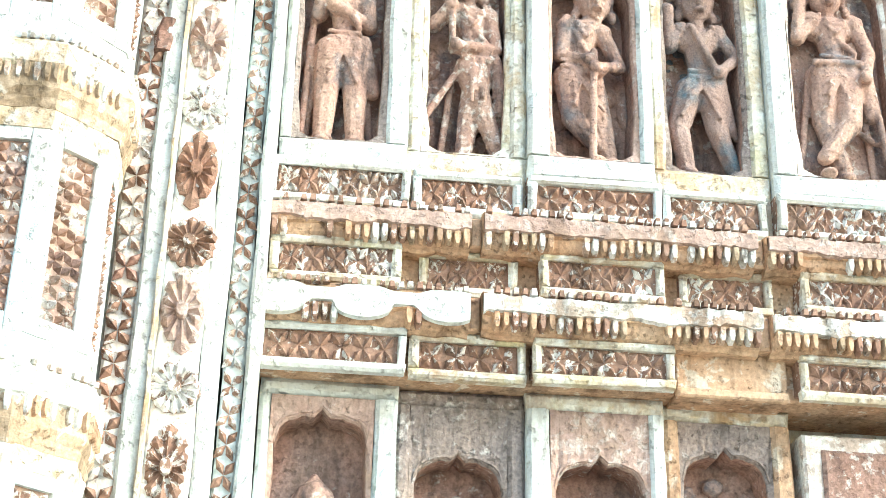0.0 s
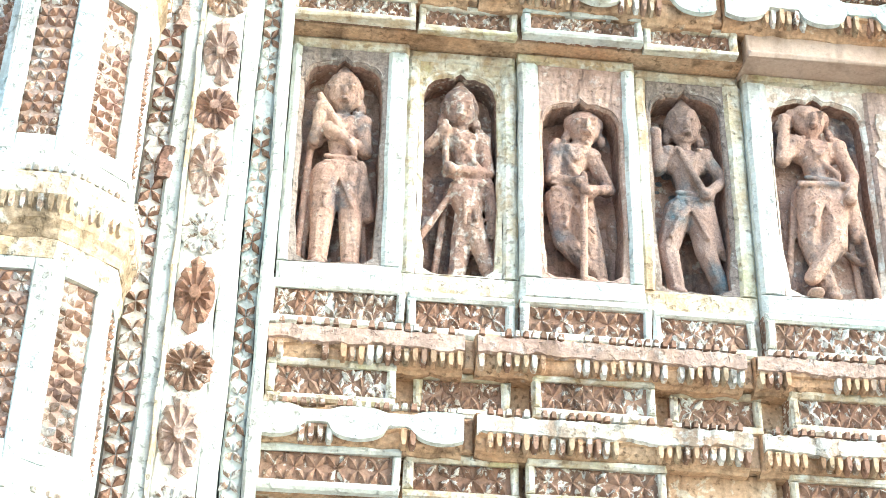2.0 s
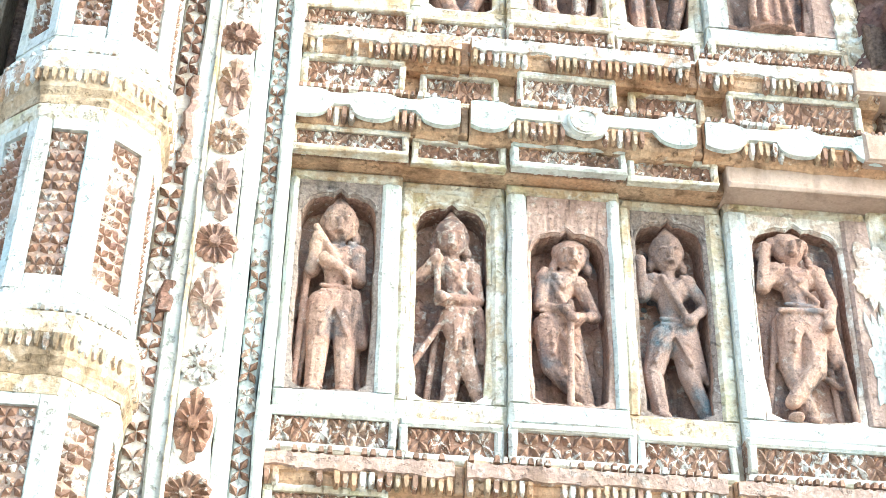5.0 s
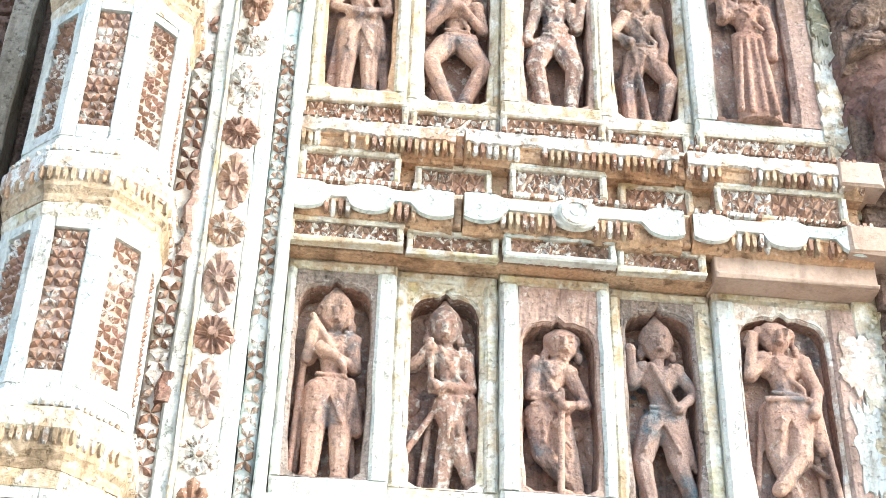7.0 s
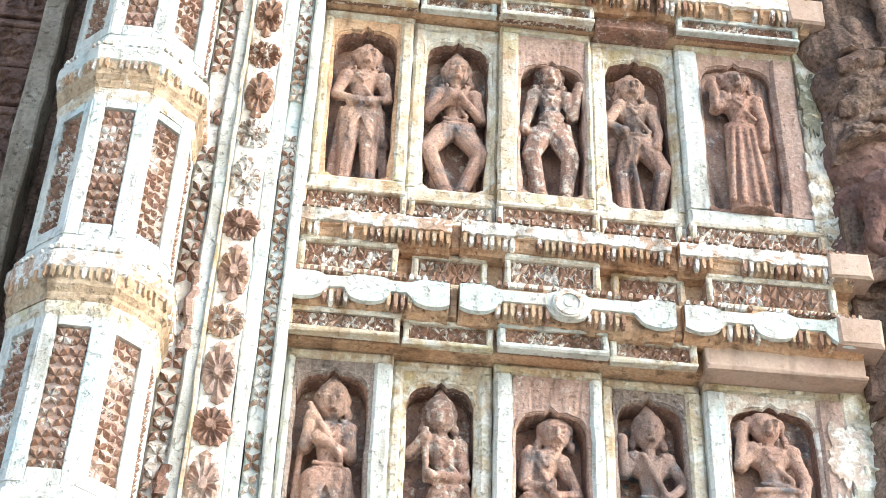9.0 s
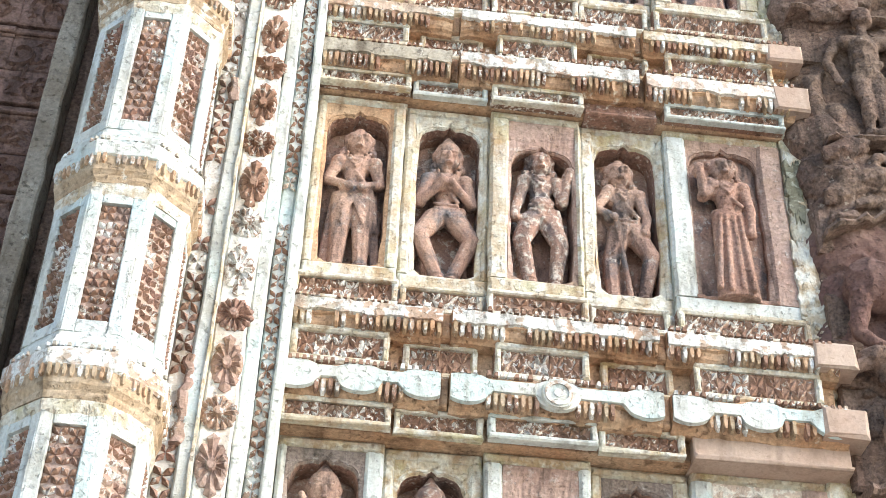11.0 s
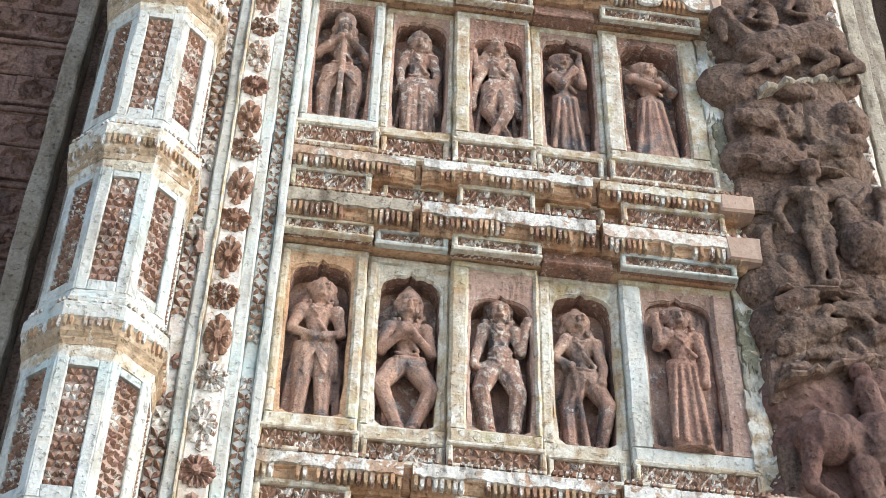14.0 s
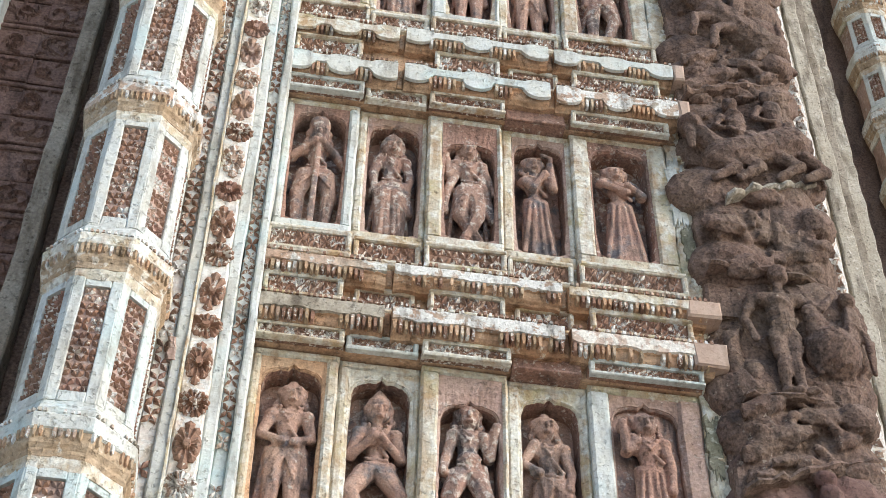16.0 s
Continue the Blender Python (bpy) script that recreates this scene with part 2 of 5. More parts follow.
def rosette_mesh(r, n, seed, mat, pointed=False):
    """A round flower of blunt ridged petals round a boss; the pointed kind is drawn out up and down."""
    rnd = random.Random(seed)
    bm = bmesh.new()
    half = math.pi / n * 1.0
    stretch = lambda a: (0.86 + 0.62 * abs(math.sin(a)) ** 5) if pointed else 1.0
    for k in range(n):
        a = math.tau * k / n + rnd.uniform(-0.03, 0.03)
        big = r * rnd.uniform(0.94, 1.04) * stretch(a)
        high = r * 0.30 * rnd.uniform(0.8, 1.15)
        at = lambda ang, rad, h: bm.verts.new((rad * math.cos(ang), -h, rad * math.sin(ang)))
        p0, tip, top = at(a, r * 0.24, high * 0.5), at(a, big, high * 0.35), at(a, big * 0.74, high)
        sides = [(at(a + s * half * 0.5, r * 0.3, high * 0.1), at(a + s * half, big * 0.90, high * 0.25), at(a + s * half, big * 0.90, -0.001)) for s in (-1, 1)]
        low = at(a, big, -0.001)
        for m, o, b in sides:
            for f in ((p0, m, top), (m, o, top), (o, tip, top), (o, b, low, tip), (m, b, o)):
                bm.faces.new(f)
    for rad, h1, seg in ((r * 0.30, r * 0.40, 10), (r * 0.90, r * 0.06, 16)):
        lo = [bm.verts.new((rad * math.cos(math.tau * k / seg), 0.001, rad * math.sin(math.tau * k / seg) * (1.2 if pointed else 1))) for k in range(seg)]
        hi = [bm.verts.new((v.co.x * 0.72, -h1, v.co.z * 0.72)) for v in lo]
        bm.faces.new(hi)
        for k in range(seg):
            bm.faces.new((lo[k], lo[(k + 1) % seg], hi[(k + 1) % seg], hi[k]))
    return mesh_of("rosette_motif", bm, mat)


def lattice_mesh(w, h, height, seed, mat):
    """Four slanting leaves with small buds above, below and beside them."""
    rnd = random.Random(seed)
    bm = bmesh.new()
    lean = math.atan2(h, w)
    for k in range(4):
        petal(bm, 0, 0, (lean, math.pi - lean, math.pi + lean, -lean)[k] + rnd.uniform(-0.14, 0.14), math.hypot(w, h) / 2 * rnd.uniform(0.9, 1.05), min(w, h) * rnd.uniform(0.26, 0.42),
              height * rnd.uniform(0.6, 1.2), start=rnd.uniform(-0.1, 0.12) * w)
    for s in (-1, 1):
        petal(bm, rnd.uniform(-0.06, 0.06) * w, s * h * 0.5, -s * math.pi / 2, h * rnd.uniform(0.22, 0.4), w * rnd.uniform(0.25, 0.42), height * rnd.uniform(0.5, 0.9))
    petal(bm, -w * 0.5, -h * 0.2, math.pi / 2 + rnd.uniform(-0.3, 0.3), h * rnd.uniform(0.35, 0.55), w * 0.22, height * rnd.uniform(0.5, 1.0))
    return mesh_of("leaf_motif", bm, mat)


def tongue_mesh(w, h, d, mat):
    """One hanging drop of a cornice."""
    bm = bmesh.new()
    pts = [(-w * 0.42, 0), (-w * 0.42, -h * 0.6), (-w * 0.2, -h * 0.92), (w * 0.2, -h * 0.92), (w * 0.42, -h * 0.6), (w * 0.42, 0)]
    back = [bm.verts.new((x, 0.002, z)) for x, z in pts]
    front = [bm.verts.new((x * 0.6, -d, z * 0.86)) for x, z in pts]
    bm.faces.new(front)
    for k in range(6):
        bm.faces.new((back[k], back[(k + 1) % 6], front[(k + 1) % 6], front[k]))
    return mesh_of("drop_motif", bm, mat)


def tooth_mesh(w, h, d, mat):
    bm = bmesh.new()
    back = [bm.verts.new((x, 0.002, z)) for x, z in ((-w / 2, 0), (w / 2, 0), (w * 0.36, h), (-w * 0.36, h))]
    front = [bm.verts.new((v.co.x * 0.74, -d, v.co.z * 0.9)) for v in back]
    bm.faces.new(front)
    for k in range(4):
        bm.faces.new((back[k], back[(k + 1) % 4], front[(k + 1) % 4], front[k]))
    return mesh_of("tooth_motif", bm, mat)


# ---- heights of the storeys ----
ROWS = [(1.735, 2.195), (2.547, 2.995), (3.367, 3.846), (4.232, 4.710), (5.135, 5.615)]
COLS = [(0.022, 0.213, 0.0), (0.213, 0.395, 0.013), (0.395, 0.591, -0.004), (0.591, 0.777, 0.013), (0.777, 1.036, -0.004)]
LOW_OPENINGS = [(0.038, 0.180), (0.234, 0.370), (0.428, 0.568), (0.613, 0.748), (0.816, 0.985)]
UP_OPENINGS = [(0.042, 0.187), (0.236, 0.381), (0.434, 0.578), (0.619, 0.761), (0.824, 0.985)]
# lower lip, upper edge of the two cornices above each row; foot and head of the leaf frieze under the next row
LEDGES = [((2.252, 2.306), (2.378, 2.428), (2.466, 2.528)), ((3.038, 3.104), (3.189, 3.248), (3.296, 3.348)),
          ((3.880, 3.952), (4.031, 4.085), (4.144, 4.214)), ((4.752, 4.830), (4.920, 4.985), (5.050, 5.116))]

# ---- setting ----
bm = bmesh.new()
slab(bm, -60, 60, -60, 60, -0.4, 0.0, 0.0)
tagged(part("ground", bm, EARTH), "pale dry earth of the temple yard", "ground", kind="structure")

bm = bmesh.new()
slab(bm, -0.20, 1.12, 0.092, 0.60, 0.0, 6.6)
wall = tagged(part("wall_front", bm, CREAM), "brick core of the carved facade, cream washed", "wall", kind="structure")
bm = bmesh.new()
slab(bm, -3.2, -0.40, 0.00, 0.60, 0.0, 6.6)
wall_left = tagged(part("wall_left", bm, WALLBROWN), "unwashed brown terracotta wall", "wall", kind="structure")
bm = bmesh.new()
slab(bm, 1.12, 5.0, 0.62, 1.0, 0.0, 7.5)
wall_right = tagged(part("wall_right", bm, DARK), "recessed brown wall of the next bay", "wall", kind="structure")

# ---- niche panels ----
def opening(row, k):
    return (UP_OPENINGS if row >= 2 else LOW_OPENINGS)[k]


SHALLOW = 0.018     # back of the two panels at the mended end, which are less deep
def arch_height(u, spring, rise):
    """Cusped arch with a small point at its crown; u runs from -1 to 1."""
    a = max(0.0, 1 - abs(u) ** 3.2) ** 0.55
    return spring + rise * (0.86 * a + 0.05 * abs(math.cos(2.5 * math.pi * u))) + rise * 0.22 * max(0.0, 1 - abs(u) * 6)


def niche(row, k, wash):
    z0, z1 = ROWS[row]
    x0, x1, y = COLS[k]
    n0, n1 = opening(row, k)
    w, h = x1 - x0, z1 - z0
    ob = thing("niche_panel", ((x0 + x1) / 2, y, z0), wash[1], "niche", "niche panels of the facade")
    ob.rotation_euler = (0, radians(random.uniform(-0.25, 0.25)), 0)
    cx = (x0 + x1) / 2
    a, b = n0 - cx, n1 - cx
    top, foot = h - 0.024, 0.026
    # frame: two posts, a sill and a head
    for nm, box in (("post", (x0 - cx, a, foot, top)), ("post", (b, x1 - cx, foot, top)), ("sill", (x0 - cx, x1 - cx, -0.016, foot)), ("head", (x0 - cx, x1 - cx, top, h))):
        bm = bmesh.new()
        if nm == "post":
            strip_slab(bm, box[0], box[1], -0.006, 0.092, box[2], box[3], 0.045, 0.0013, 0.006)
        else:
            slab(bm, box[0], box[1], -0.008 if nm == "sill" else -0.004, 0.092, box[2], box[3], 0.007, 0.002)
        mat = random.choice((CREAM, CREAM, wash[0])) if nm == "head" else wash[0]
        if k == 4 and nm == "post" and box[0] > 0 and row in (1, 2):
            mat = PINK
        part(nm, bm, mat, ob)
    # plate round the opening, with an arched head, worn jambs and rounded foot
    spring, rise = h * wash[2], h * 0.095
    jamb = 0.006 + 0.003 * random.random()
    n = 22
    w2, mid = (b - a) / 2 - jamb, (a + b) / 2
    rj = lambda s=0.0016: random.uniform(-s, s)
    loop = []                                   # (inner x, inner z, outer x, outer z)
    for i in range(9):
        u = -1 + 2 * i / 8
        loop.append((mid + u * w2 * 0.93, foot + 0.006 + 0.010 * u ** 8 + rj(), mid + u * (b - a) / 2, foot))
    for i in range(1, 9):
        z = foot + (spring - foot) * i / 8
        loop.append((mid + w2 + rj() - (0.004 if i == 1 else 0), z, b, z))
    for i in range(n + 1):
        u = 1 - 2 * i / n
        loop.append((mid + u * w2, arch_height(u, spring, rise) + rj(0.001), mid + u * (b - a) / 2, top))
    for i in range(8, 0, -1):
        z = foot + (spring - foot) * i / 8
        loop.append((mid - w2 + rj() + (0.004 if i == 1 else 0), z, a, z))
    bm = bmesh.new()
    deep = 0.070
    rings = []
    for xi, zi, xo, zo in loop:
        cx2, cz2 = mid - xi, h * 0.45 - zi
        f = 0.0025 / max(0.01, math.hypot(cx2, cz2))
        rings.append([bm.verts.new(p) for p in ((xo, -0.001, zo), (xi - cx2 * f, 0.003 + rj(), zi - cz2 * f), (xi, 0.008, zi))])
    for i in range(len(rings)):
        p, q = rings[i], rings[(i + 1) % len(rings)]
        for j in range(2):
            if (p[j].co - q[j].co).length > 1e-5 and (p[j + 1].co - q[j + 1].co).length > 1e-5:
                bm.faces.new((p[j], q[j], q[j + 1], p[j + 1]))
    low = {0: (PINK, SLATE, PINK, SLATE, PINK), 1: (SLATE, CREAM, PINK, SLATE, MORTAR), 2: (OCHRE, CREAM, PINK, CREAM, PINK), 3: (TERRA, PINK, TERRA, PINK, TERRA)}
    plate = low[row][k] if row in low else random.choice((CREAM, TERRA, PINK))
    part("arch_plate", bm, plate, ob)
    bm = bmesh.new()
    tube = [[bm.verts.new(v) for v in ((xi, 0.008, zi), (xi, deep, zi))] for xi, zi, xo, zo in loop]
    for i in range(len(tube)):
        p, q = tube[i], tube[(i + 1) % len(tube)]
        if (p[0].co - q[0].co).length > 1e-5:
            bm.faces.new((p[0], q[0], q[1], p[1]))
    part("reveal", bm, TERRA, ob)
    # moulded line over the arch
    bm = bmesh.new()
    prev = None
    for i in range(n + 1):
        u = -1 + 2 * i / n
        x = (a + b) / 2 + u * ((b - a) / 2 - jamb * 0.6)
        z = arch_height(u, spring, rise) + 0.003
        cur = [bm.verts.new((x, yy, z + dz)) for yy, dz in ((0.006, 0.0), (0.0, 0.001), (0.0, 0.005), (0.006, 0.0065))]
        if prev:
            for j in range(3):
                bm.faces.new((prev[j], prev[j + 1], cur[j + 1], cur[j]))
        prev = cur
    part("arch_moulding", bm, plate, ob)
    bm = bmesh.new()
    slab(bm, a, b, (0.036, SHALLOW)[row - 1] if (k == 4 and row in (1, 2)) else 0.063, 0.092, foot, top, 0.002)
    part("back_slab", bm, FIGURE if row else TERRA, ob)
    return ob


# ---- relief figures: plain rounded clay shapes ----
lumps = bpy.data.textures.new("clay_lumps", 'CLOUDS')
lumps.noise_scale, lumps.noise_depth = 0.010, 4


def ball(bm, c, r, sub=2):
    r = (r, r, r) if isinstance(r, float) else r
    bmesh.ops.create_icosphere(bm, subdivisions=sub, radius=1.0, matrix=Matrix.Translation(c) @ Matrix.Diagonal((*r, 1)))


def limb(bm, a, b, ra, rb):
    """A tapered round limb from a to b with ball ends."""
    a, b = Vector(a), Vector(b)
    d = b - a
    m = Matrix.Translation((a + b) / 2) @ d.to_track_quat('Z', 'Y').to_matrix().to_4x4()
    bmesh.ops.create_cone(bm, cap_ends=True, segments=10, radius1=ra, radius2=rb, depth=d.length, matrix=m)
    ball(bm, a, ra * 1.0)
    ball(bm, b, rb * 1.0)


def clay(ob, voxel, rough=0.0028):
    for kind, name in (('REMESH', "fuse"), ('SMOOTH', "soften"), ('DISPLACE', "weather")):
        md = ob.modifiers.new(name, kind)
        if kind == 'REMESH':
            md.mode, md.voxel_size, md.use_smooth_shade = 'VOXEL', voxel, True
        elif kind == 'SMOOTH':
            md.factor, md.iterations = 0.5, 1
        else:
            md.texture, md.strength, md.mid_level = lumps, rough, 0.5
    return ob


def figure(row, k, label, head=(0, 0.83), chest=(0, 0.66), hip=(0, 0.47), arms=(), legs=(), crown="cone", robe=0, staff=(), belly=0.0, mat=None, size=1.0):
    """u across (-1 to 1 over the opening), v up (0 to 1 over the figure)."""
    n0, n1 = opening(row, k)
    z0, z1 = ROWS[row]
    hh = (z1 - z0)
    half, tall, y = (n1 - n0) / 2 * 0.97, hh * 0.86 * size, COLS[k][2]
    P = lambda u, v, d=0.026: (u * half, 0.059 - d, v * tall)
    s = min(1.18, half / 0.068 * 1.14)
    bm = bmesh.new()
    waist = (hip[0] * 0.55 + chest[0] * 0.45, hip[1] * 0.55 + chest[1] * 0.45)
    limb(bm, P(*hip), P(*waist), 0.0185 * s, 0.0142 * s)
    limb(bm, P(*waist), P(*chest), 0.0142 * s, 0.0205 * s)
    ball(bm, P(chest[0], chest[1] + 0.025), (0.036 * s, 0.022, 0.026))
    ball(bm, P(*hip), (0.027 * s, 0.021, 0.022))
    if belly:
        ball(bm, P((hip[0] + chest[0]) / 2, hip[1] + 0.06, 0.032), belly)
    limb(bm, P(chest[0], chest[1] + 0.06), P(head[0], head[1] - 0.05, 0.03), 0.011, 0.011)
    ball(bm, P(*head, 0.033), (0.0245, 0.022, 0.0315))
    ball(bm, P(head[0] - 0.36, head[1] - 0.01, 0.024), (0.006, 0.007, 0.011), 1)
    ball(bm, P(head[0] + 0.36, head[1] - 0.01, 0.024), (0.006, 0.007, 0.011), 1)
    # plain brow and nose swelling
    ball(bm, P(head[0], head[1] - 0.008, 0.0555), (0.0054, 0.0095, 0.0115), 2)
    for sgn in (-1, 1):
        ball(bm, P(head[0] + sgn * 0.145, head[1] + 0.005, 0.052), (0.0058, 0.004, 0.0042), 2)
        ball(bm, P(head[0] + sgn * 0.40, head[1] - 0.045, 0.026), (0.007, 0.007, 0.012), 2)
        ball(bm, P(head[0] + sgn * 0.30, head[1] + 0.03, 0.028), (0.010, 0.012, 0.016), 2)
    if crown == "cone":
        limb(bm, P(head[0], head[1] + 0.055, 0.031), P(head[0], head[1] + 0.155, 0.028), 0.026, 0.006)
        limb(bm, P(head[0] - 0.30, head[1] + 0.045, 0.038), P(head[0] + 0.30, head[1] + 0.045, 0.038), 0.0065, 0.0065)
        limb(bm, P(head[0] - 0.20, head[1] + 0.085, 0.038), P(head[0] + 0.20, head[1] + 0.085, 0.038), 0.0050, 0.0050)
    elif crown == "flat":
        limb(bm, P(head[0], head[1] + 0.05, 0.031), P(head[0], head[1] + 0.11, 0.031), 0.024, 0.026)
    elif crown == "knot":
        ball(bm, P(head[0], head[1] + 0.085, 0.03), 0.011)
        ball(bm, P(head[0], head[1] + 0.04, 0.032), (0.026, 0.020, 0.018))
    else:
        ball(bm, P(head[0], head[1] + 0.03, 0.028), (0.029, 0.020, 0.026))
    for chain in arms:
        radii = (0.0112, 0.0088, 0.0068)
        pts = [(x, yy - 0.009, zz) for x, yy, zz in (P(*p) for p in chain)]
        for i in range(len(pts) - 1):
            limb(bm, pts[i], pts[i + 1], radii[min(i, 2)] * s, radii[min(i + 1, 2)] * s)
        ball(bm, pts[-1], (0.010, 0.009, 0.011))
        ball(bm, pts[0], 0.0135 * s)
    for chain in legs:
        radii = (0.0205, 0.0148, 0.0105)
        pts = [P(*p) for p in chain]
        for i in range(len(pts) - 1):
            limb(bm, pts[i], pts[i + 1], radii[min(i, 2)] * s, radii[min(i + 1, 2)] * s)
        end = pts[-1]
        ball(bm, (end[0], end[1] - 0.008, 0.008), (0.012, 0.018, 0.008))
    if robe:
        lo, hi = Vector(P(hip[0] + 0.08, 0.0)), Vector(P(hip[0], hip[1] + 0.05))
        turn = (hi - lo).to_track_quat('Z', 'Y').to_matrix().to_4x4()
        bmesh.ops.create_cone(bm, cap_ends=True, segments=18, radius1=0.040 * s * robe, radius2=0.026 * s, depth=(hi - lo).length,
                              matrix=Matrix.Translation((lo + hi) / 2) @ Matrix.Diagonal((1, 0.55, 1, 1)) @ turn)
        for f in (-0.5, -0.2, 0.15, 0.45):
            limb(bm, P(hip[0] + f * 0.5, hip[1], 0.044), P(hip[0] + f * 1.0 * robe, 0.03, 0.048), 0.004, 0.006)
    for chain in legs:
        # cloth drawn from the hip across each thigh
        knee = chain[1]
        for f in (0.30, 0.55, 0.80):
            limb(bm, P(hip[0] + (0.10 if chain[0][0] < hip[0] else -0.10), hip[1] + 0.01, 0.046), P(chain[0][0] + (knee[0] - chain[0][0]) * f * 1.2, chain[0][1] + (knee[1] - chain[0][1]) * f, 0.047), 0.0030, 0.0034)
    # folds, sash and crown ridges
    if legs:
        for dz in (0.045, 0.018):
            limb(bm, P(hip[0] - 0.30, hip[1] + dz, 0.044), P(hip[0] + 0.30, hip[1] + dz - 0.005, 0.044), 0.0036, 0.0036)
        limb(bm, P(hip[0] + 0.42, hip[1] + 0.02, 0.036), P(hip[0] + 0.62, hip[1] - 0.20, 0.022), 0.009, 0.012)
        for chain in legs:
            q, e = Vector(P(*chain[1])), Vector(P(*chain[2]))
            ball(bm, q.lerp(e, 0.88), (0.0135 * s, 0.0135 * s, 0.004), 2)
    limb(bm, P(chest[0] - 0.42, chest[1] + 0.08, 0.040), P(hip[0] + 0.30, hip[1] + 0.06, 0.046), 0.0045, 0.0045)
    ball(bm, P(head[0] - 0.13, head[1] + 0.018, 0.052), (0.0085, 0.0060, 0.0034), 2)
    ball(bm, P(head[0] + 0.13, head[1] + 0.022, 0.054), (0.0085, 0.0060, 0.0034), 2)
    ball(bm, P(head[0], head[1] - 0.045, 0.053), (0.0085, 0.0075, 0.0042), 2)
    if crown == "cone":
        for i in range(6):
            t = -0.30 + 0.12 * i
            limb(bm, P(head[0] + t, head[1] + 0.055, 0.050 - abs(t) * 0.03), P(head[0] + t * 0.35, head[1] + 0.13, 0.036), 0.003, 0.0022)
    # rough ground behind the figure
    for i in range(26):
        ball(bm, (random.uniform(-0.92, 0.92) * half, 0.070, random.uniform(0.02, 0.98) * tall), (random.uniform(0.005, 0.016), 0.006, random.uniform(0.006, 0.022)), 1)
    for i in range(9):
        side = random.choice((-1, 1))
        ball(bm, (side * random.uniform(0.35, 0.9) * half, 0.068, random.uniform(0.0, 0.5) * tall), (random.uniform(0.010, 0.022), random.uniform(0.008, 0.015), random.uniform(0.014, 0.045)), 2)
    # folds of cloth falling beside and along the legs
    for chain in legs:
        pts = [Vector(P(*p)) for p in chain]
        for off in (-0.006, 0.005):
            for i in range(len(pts) - 1):
                r0 = (0.0180, 0.0135, 0.0092)[i] * s
                p, q = pts[i].lerp(pts[i + 1], 0.12), pts[i].lerp(pts[i + 1], 0.9)
                limb(bm, (p.x + off, p.y - r0 + abs(off) * 0.5, p.z), (q.x + off * 0.7, q.y - r0 * 0.85 + abs(off) * 0.5, q.z), 0.0036, 0.0030)
    if legs:
        for u0, u1 in ((-0.45, -0.70), (0.42, 0.66)):
            limb(bm, P(hip[0] + u0, hip[1], 0.018), P(hip[0] + u1, 0.0, 0.002), 0.0045, 0.0060)
    # rim of cloth over the shoulders
    for sgn in (-1, 1):
        limb(bm, P(chest[0] + sgn * 0.36, chest[1] + 0.085, 0.040), P(chest[0], chest[1] - 0.02, 0.050), 0.0038, 0.0038)
    # necklace, armlets and anklets
    for i in range(7):
        t = -0.6 + 0.2 * i
        ball(bm, P(chest[0] + t * 0.42, chest[1] + 0.075 - 0.05 * (1 - t * t / 0.4), 0.048), 0.0045, 1)
    for chain in list(arms) + list(legs):
        pts = [Vector(P(*p)) for p in chain]
        for i in range(len(pts) - 1):
            for f in (0.88,):
                c = pts[i].lerp(pts[i + 1], f)
                d = (pts[i + 1] - pts[i]).normalized() * 0.0022
                if chain in arms:
                    limb(bm, c - d, c + d, 0.0108 * s, 0.0108 * s)
    for a, b in staff:
        limb(bm, P(*a), P(*b), 0.0055, 0.0055)
    # plinth and rough ground the relief grows from
    for i in range(7):
        u = -0.9 + 0.3 * i
        ball(bm, P(u, 0.0 + random.uniform(0, 0.015), 0.012), (0.022, 0.016, 0.010), 1)
    me = mesh_of("relief_figure", bm, mat or FIGURE)
    ob = new("relief_figure", me)
    ob.location = ((n0 + n1) / 2, y - ((0.022, 0.040)[row - 1] if k == 4 and row in (1, 2) else 0.004), z0 + 0.026)
    ob.scale = (1.12, 1.0, 1.0)
    tagged(ob, label, "relief figure", "relief figures in the niches")
    return clay(ob, 0.0025 if row in (0, 4) else 0.0021, 0.0020)


WHITE_FRAME = (LIME, "whitewashed niche frame with a cusped arch over terracotta", 0.805)
CREAM_FRAME = (CREAM, "cream stained niche frame with a cusped arch", 0.81)
LOW_ARCH = (LIME, "whitewashed niche frame with a low pink arch plate", 0.70)
for row in range(5):
    for k in range(5):
        if row == 0 and k == 4:
            continue
        style = (WHITE_FRAME, CREAM_FRAME, LOW_ARCH, CREAM_FRAME, WHITE_FRAME)[k]
        if row >= 2 and (row + k) % 3:
            style = (CREAM, "cream and white stained niche frame with a cusped arch", style[2])
        if row == 0 and k in (1, 3):
            style = ((SLATE, "dark greyed niche frame with a cusped arch", 0.70), (OCHRE, "ochre stained niche frame with a lost arch", 0.76))[k // 2]
        niche(row, k, style)

STAND = [[(-0.24, 0.45), (-0.29, 0.24), (-0.33, 0.02)], [(0.24, 0.45), (0.29, 0.24), (0.33, 0.02)]]
HANGS = [[(-0.42, 0.70), (-0.62, 0.56), (-0.5, 0.42)], [(0.42, 0.70), (0.62, 0.56), (0.5, 0.42)]]
